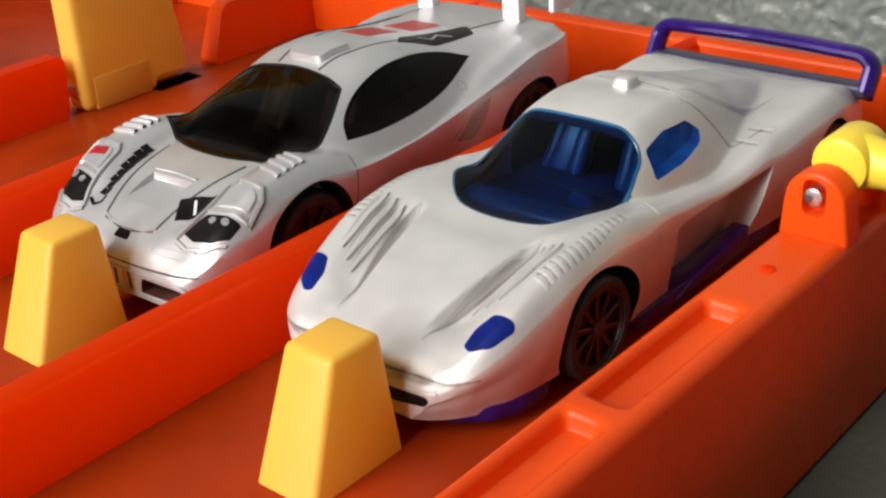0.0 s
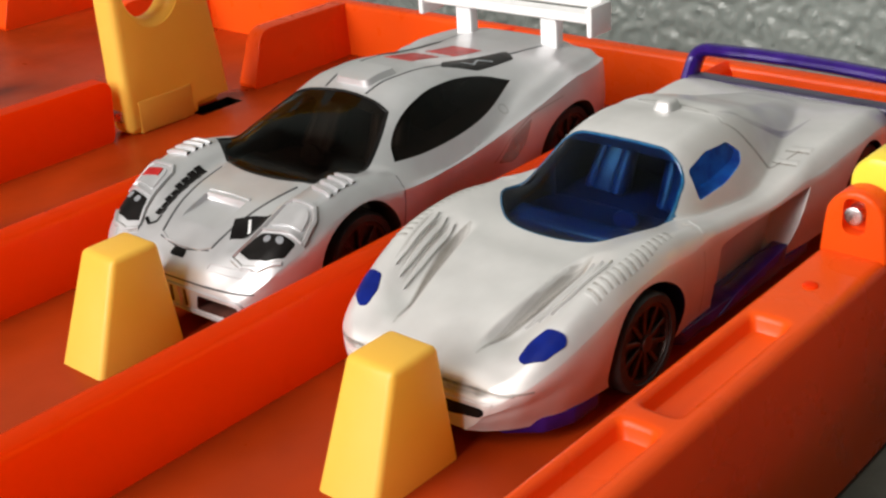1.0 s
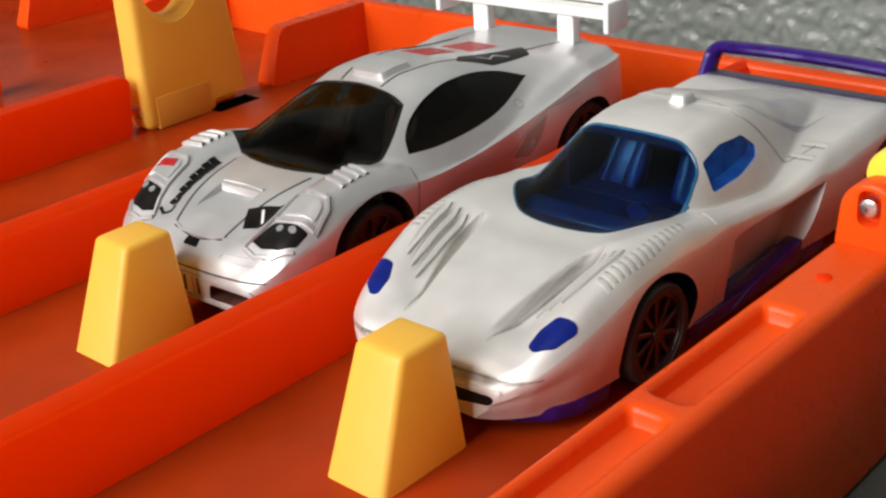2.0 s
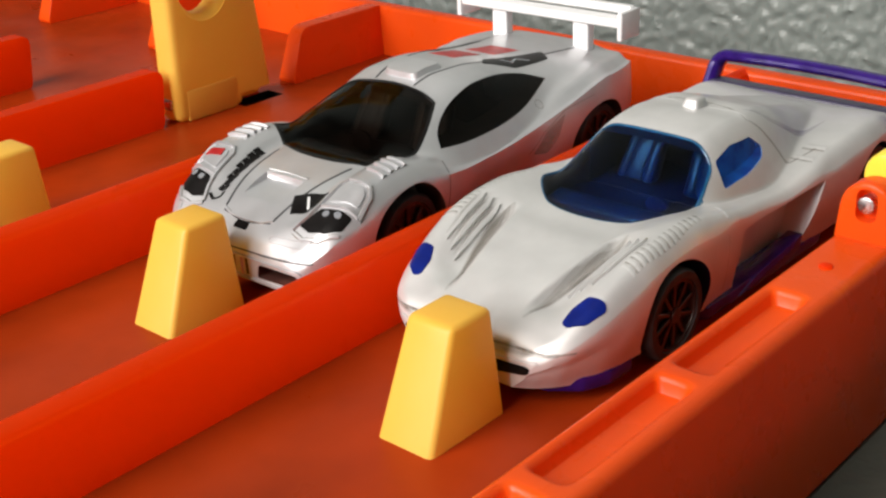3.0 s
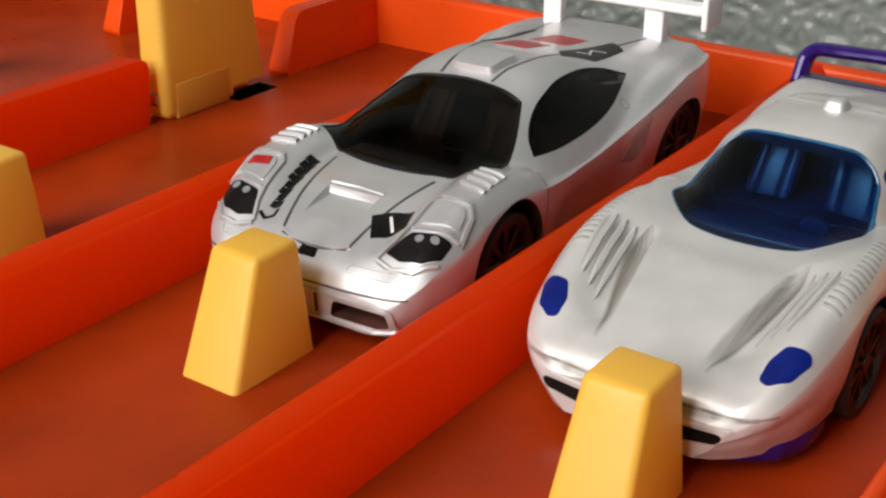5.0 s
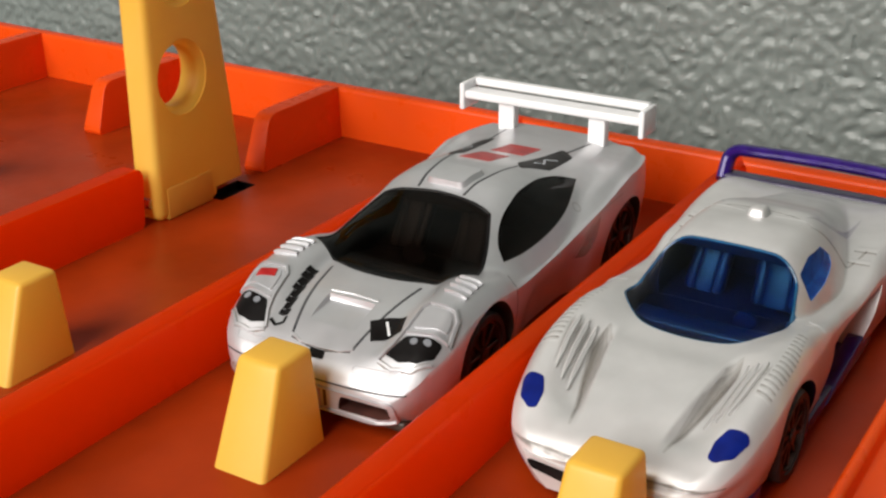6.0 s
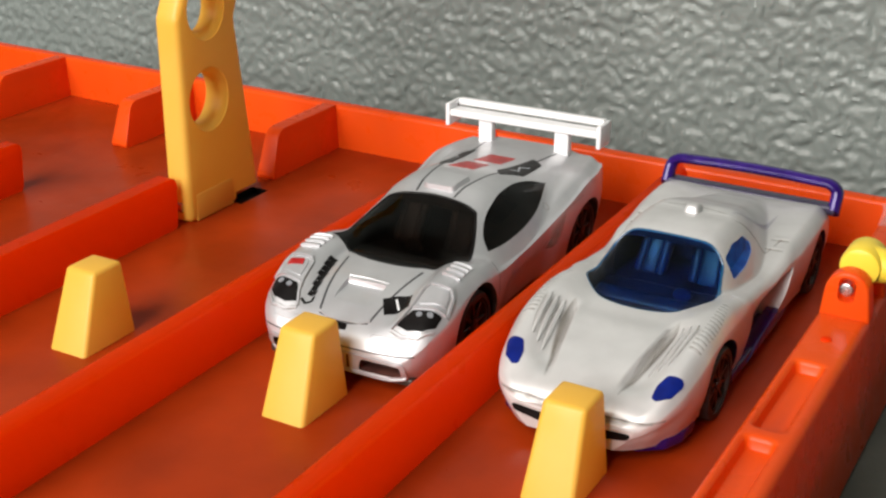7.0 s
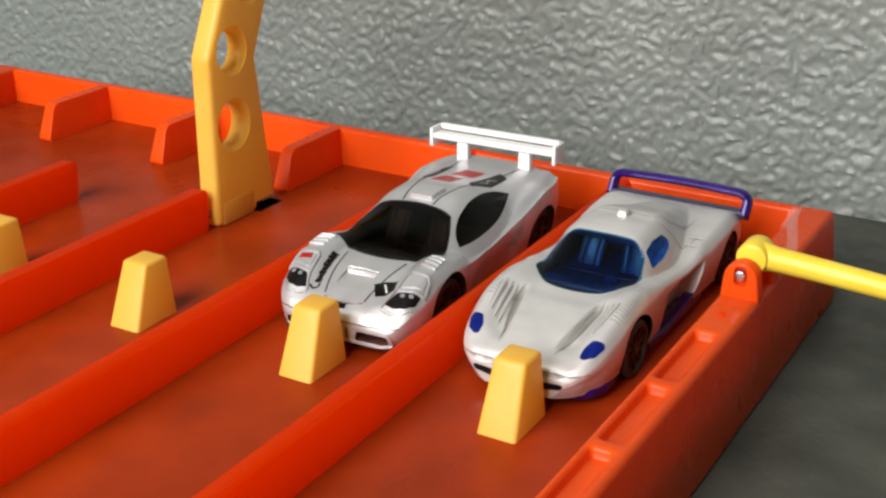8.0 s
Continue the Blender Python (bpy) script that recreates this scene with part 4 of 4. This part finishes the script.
    for side in (1, -1):
        def on(poly):
            return poly if side > 0 else mirrored(poly)
        way = "right" if side > 0 else "left"
        lamp_poly = rounded(on([(8.9, 3.8), (10.4, 6.5), (15.2, 7.3), (15.0, 5.4), (13.4, 3.8), (11.0, 3.3)]), 0.3, 3)
        lamp = part("headlight", skin.pad(lamp_poly, "top", lift=0.05, edge=-0.1), BLACK, car, "black printed headlight")
        for x, v in ((11.8, 6.0), (13.5, 6.35)):
            part("lens", skin.pad([(side * x + 0.52 * math.cos(a), v + 0.42 * math.sin(a)) for a in [math.pi * 2 * k / 12 for k in range(12)]],
                                  "top", lift=0.14, edge=0.0, gap=0.3), CHROME_PRINT, lamp, "silver lamp dots")
        part("headlight_frame", skin.strip(on([(8.5, 3.2), (9.5, 5.2), (10.0, 7.2), (10.3, 10.5), (11.0, 11.2), (14.5, 11.1), (15.3, 10.3), (15.6, 7.8)]), 0.5, lift=0.36), SILVER, car)
        part("headlight_frame", skin.strip(on([(8.5, 3.0), (10.6, 2.5), (13.0, 2.9), (14.9, 4.8)]), 0.4, lift=0.26), SILVER, car)
        # soft shade beside the raised frame, painted as a grey strip
        part("headlight_shade", skin.strip(on([(8.5, 3.2), (9.5, 5.2), (10.0, 7.2), (10.3, 10.5), (11.0, 11.2), (14.5, 11.1), (15.3, 10.3), (15.6, 7.8)]), 0.66, lift=0.04, edge=0.0), SOFT_SHADE_WASH, car, "grey painted shade round the headlight frame")
        part("headlight_shade", skin.strip(on([(8.5, 3.0), (10.6, 2.5), (13.0, 2.9), (14.9, 4.8)]), 0.58, lift=0.04, edge=0.0), SOFT_SHADE_WASH, car, "grey painted shade round the headlight frame")
        part("headlight_frame", skin.strip(on([(10.2, 6.95), (12.8, 7.3), (15.4, 7.85)]), 0.42, lift=0.3), SILVER, car)
        part("headlight_cover", skin.pad(rounded(on([(10.7, 7.6), (15.0, 8.4), (14.8, 10.0), (14.1, 10.5), (11.3, 10.6), (10.8, 10.0)]), 0.4, 3), "top", lift=0.22, edge=-0.1), SILVER, car)
        for k in range(4):
            part("fender_louvre", skin.strip([(side * 11.4, 13.5 + 1.05 * k), (side * 14.6, 13.1 + 1.05 * k)], 0.6, lift=0.4), SILVER, car)
        part("hood_line", skin.strip([(side * 4.5, 3.4), (side * 5.6, 8.0), (side * 6.9, 14.6)], 0.4, lift=0.04, edge=0.0), DARK_LINE, car)
        part("roof_line", skin.strip([(side * 3.6, 30.2), (side * 4.6, 38), (side * 6.2, 52), (side * 7.5, 66)], 0.6, lift=0.03), DARK_LINE, car)
        part("door_line", skin.strip([(22.6, 5.5), (23.4, 9.0), (24.2, 13.4)], 0.22, way, lift=0.02), DARK_LINE, car)
        part("fuel_cap", skin.strip([(49.0 + 0.8 * math.cos(a), 15.6 + 0.6 * math.sin(a)) for a in [math.pi * k / 8 for k in range(16)]], 0.2, way, lift=0.05, closed=True), SOFT_SHADE_WASH, car)
        # flat grey pad: the intake's recess is only shade in the colour
        part("side_intake", skin.pad(rounded([(44.3, 8.6), (47.0, 12.0), (52.0, 13.9), (50.0, 10.4), (47.4, 8.2)], 0.6, 3), way, lift=0.03, edge=0.01), SOFT_SHADE_WASH, car, "side intake with its shade painted grey")
        part("flank_crease", skin.strip([(43.5, 9.0), (46.5, 12.0), (52.0, 14.4), (58, 15.0)], 0.3, way, lift=0.03), SOFT_SHADE_WASH, car)
        part("rear_quarter_print", skin.pad(rounded(on([(4.4, 46.5), (6.0, 44.0), (8.4, 50.0), (8.2, 58.0), (5.8, 59.0)]), 0.5, 3), "top", lift=0.05), BLACK, car, "dark quarter panel print")
        part("quarter_mark", skin.strip(on([(5.8, 49.5), (7.0, 51.0), (6.2, 53.0), (7.4, 54.8)]), 0.5, lift=0.09), CHROME_PRINT, car, "pale mark on the quarter panel")
        part("nose_slot", skin.strip(rounded(on([(5.6, 1.2), (12.0, 1.7), (12.2, 2.5), (5.8, 1.9)]), 0.3, 2), 0.22, lift=0.1, closed=True), SILVER, car)
        part("nose_strut", skin.strip([(side * 1.5, 3.0), (side * 1.4, 5.6)], 0.6, "front", lift=0.25), SILVER, car)
        part("nose_gap", skin.strip([(side * 2.5, 3.2), (side * 2.35, 5.4)], 0.5, "front", lift=0.03, edge=0.0), GRILLE, car)
    part("nose_gap", skin.strip([(0, 3.2), (0, 5.4)], 0.6, "front", lift=0.03, edge=0.0), GRILLE, car)
    part("grille_lip", skin.strip(rounded([(-12.2, 2.8), (12.2, 2.8), (12.0, 5.7), (-12.0, 5.7)], 0.8, 3), 0.4, "front", lift=0.3, closed=True), SILVER, car)
    part("bumper_seam", skin.strip([(-13.4, 6.9), (-8, 6.6), (0, 6.5), (8, 6.6), (13.4, 6.9)], 0.24, "front", lift=0.04, edge=0.0), DARK_LINE, car)
    part("hood_edge", skin.strip([(-4.6, 3.5), (-3, 2.9), (0, 2.7), (3, 2.9), (4.6, 3.5)], 0.4, lift=0.2), SILVER, car)
    part("hood_line", skin.strip([(-4.4, 3.1), (0, 2.3), (4.4, 3.1)], 0.22, lift=0.03, edge=0.0), DARK_LINE, car)
    part("inlet_lip", skin.strip([(-3.6, 10.9), (0, 11.1), (3.6, 10.9)], 0.5, lift=0.12), SILVER, car)
    part("number_block", skin.pad([(4.4, 7.7), (8.4, 10.0), (9.4, 7.1), (6.1, 5.0)], "top", lift=0.06), BLACK, car, "black printed number panel")
    part("number_stroke", skin.strip([(7.9, 6.7), (6.6, 8.2)], 0.5, lift=0.1), WHITE_PLASTIC, car, "silver number one")
    for k, (w, h) in enumerate(((1.5, 0.90), (1.15, 0.95), (1.5, 0.88), (1.2, 0.93), (1.55, 0.9), (1.3, 0.94), (1.4, 0.92), (1.3, 0.85))):
        v, x = 5.6 + 0.98 * k, -7.5 - 0.16 * k
        part("sponsor_bar", skin.pad([(x - w / 2, v), (x + w / 2, v + 0.15), (x + w / 2, v + h + 0.15), (x - w / 2, v + h)], "top", lift=0.06), BLACK, car, "black printed bar")
    part("sponsor_bar", skin.strip([(-7.35, 5.6), (-8.0, 9.6), (-8.6, 13.3)], 0.5, lift=0.05, edge=0.03), BLACK, car, "black printed bar")
    part("sponsor_bar", skin.strip([(-8.6, 4.5), (-7.6, 4.0), (-6.7, 4.6), (-6.8, 5.5)], 0.6, lift=0.07), BLACK, car, "black printed swoosh")
    part("nose_badge", skin.pad(rounded([(-1.3, 1.5), (1.3, 1.5), (1.1, 2.5), (-1.1, 2.5)], 0.3, 2), "top", lift=0.06), BLACK, car)
    part("red_fender_mark", skin.pad([(-14.0, 9.0), (-11.4, 9.4), (-11.6, 10.4), (-14.0, 10.0)], "top", lift=0.36, edge=0.0), RED, car, "red printed mark")
    part("red_roof_mark", skin.pad([(-4.0, 43.5), (1.2, 43.5), (1.8, 50), (-3.0, 50)], "top", lift=0.05), RED, car, "red printed roof mark")
    part("red_roof_mark", skin.pad([(-2.6, 52), (3.0, 52), (3.4, 57), (-2.0, 57)], "top", lift=0.05), RED, car, "red printed roof mark")
    part("roof_inlet", skin.pad(rounded([(-3.2, 31.2), (3.2, 31.2), (3.9, 37.2), (-3.9, 37.2)], 1.0, 3), "top", lift=0.85, edge=-0.2, rings=(1.0, 0.86, 0.7, 0.5, 0.25)), SILVER, car)
    part("chassis", box(-13.0, 13.0, 1.5, 70.5, 1.4, 2.8, 0.4), INTERIOR_DARK, car)
    wing = part("rear_wing", box(-15.4, 15.4, 66.3, 70.6, 24.0, 25.5, 0.4), WHITE_PLASTIC, car, "white plastic plank rear wing")
    part("wing_flap", box(-15.4, 15.4, 70.9, 72.7, 25.5, 27.0, 0.35), WHITE_PLASTIC, wing)
    for side in (1, -1):
        part("endplate", box(side * 15.8 - 0.45, side * 15.8 + 0.45, 66.0, 72.6, 21.9, 26.8, 0.3), WHITE_PLASTIC, wing)
        part("strut", box(side * 8.0 - 1.45, side * 8.0 + 1.45, 67.2, 69.6, 16.0, 25.2, 0.3), WHITE_PLASTIC, wing)
    add_wheels(car, ((16.0, 13.6), (60.5, 13.6)), 5.6, 4.0, 8)
    proportion(car, curve((-5, -5), (0, 0), (10, 10), (16, 17.6), (22, 23.4), (29, 31.6), (40, 42), (53.6, 54), (60.5, 62.5), (72, 72.2), (80, 80.2)),
               curve((0, 1.0), (12, 1.02), (22, 0.99), (30, 0.935), (53, 0.92), (72, 0.91)))
    return car


blue_car(pose(-4.8 * MM, 3.8 * MM, 0))
silver_car(pose(-44.6 * MM, 4.2 * MM, 0, 0, 0, 1.8))
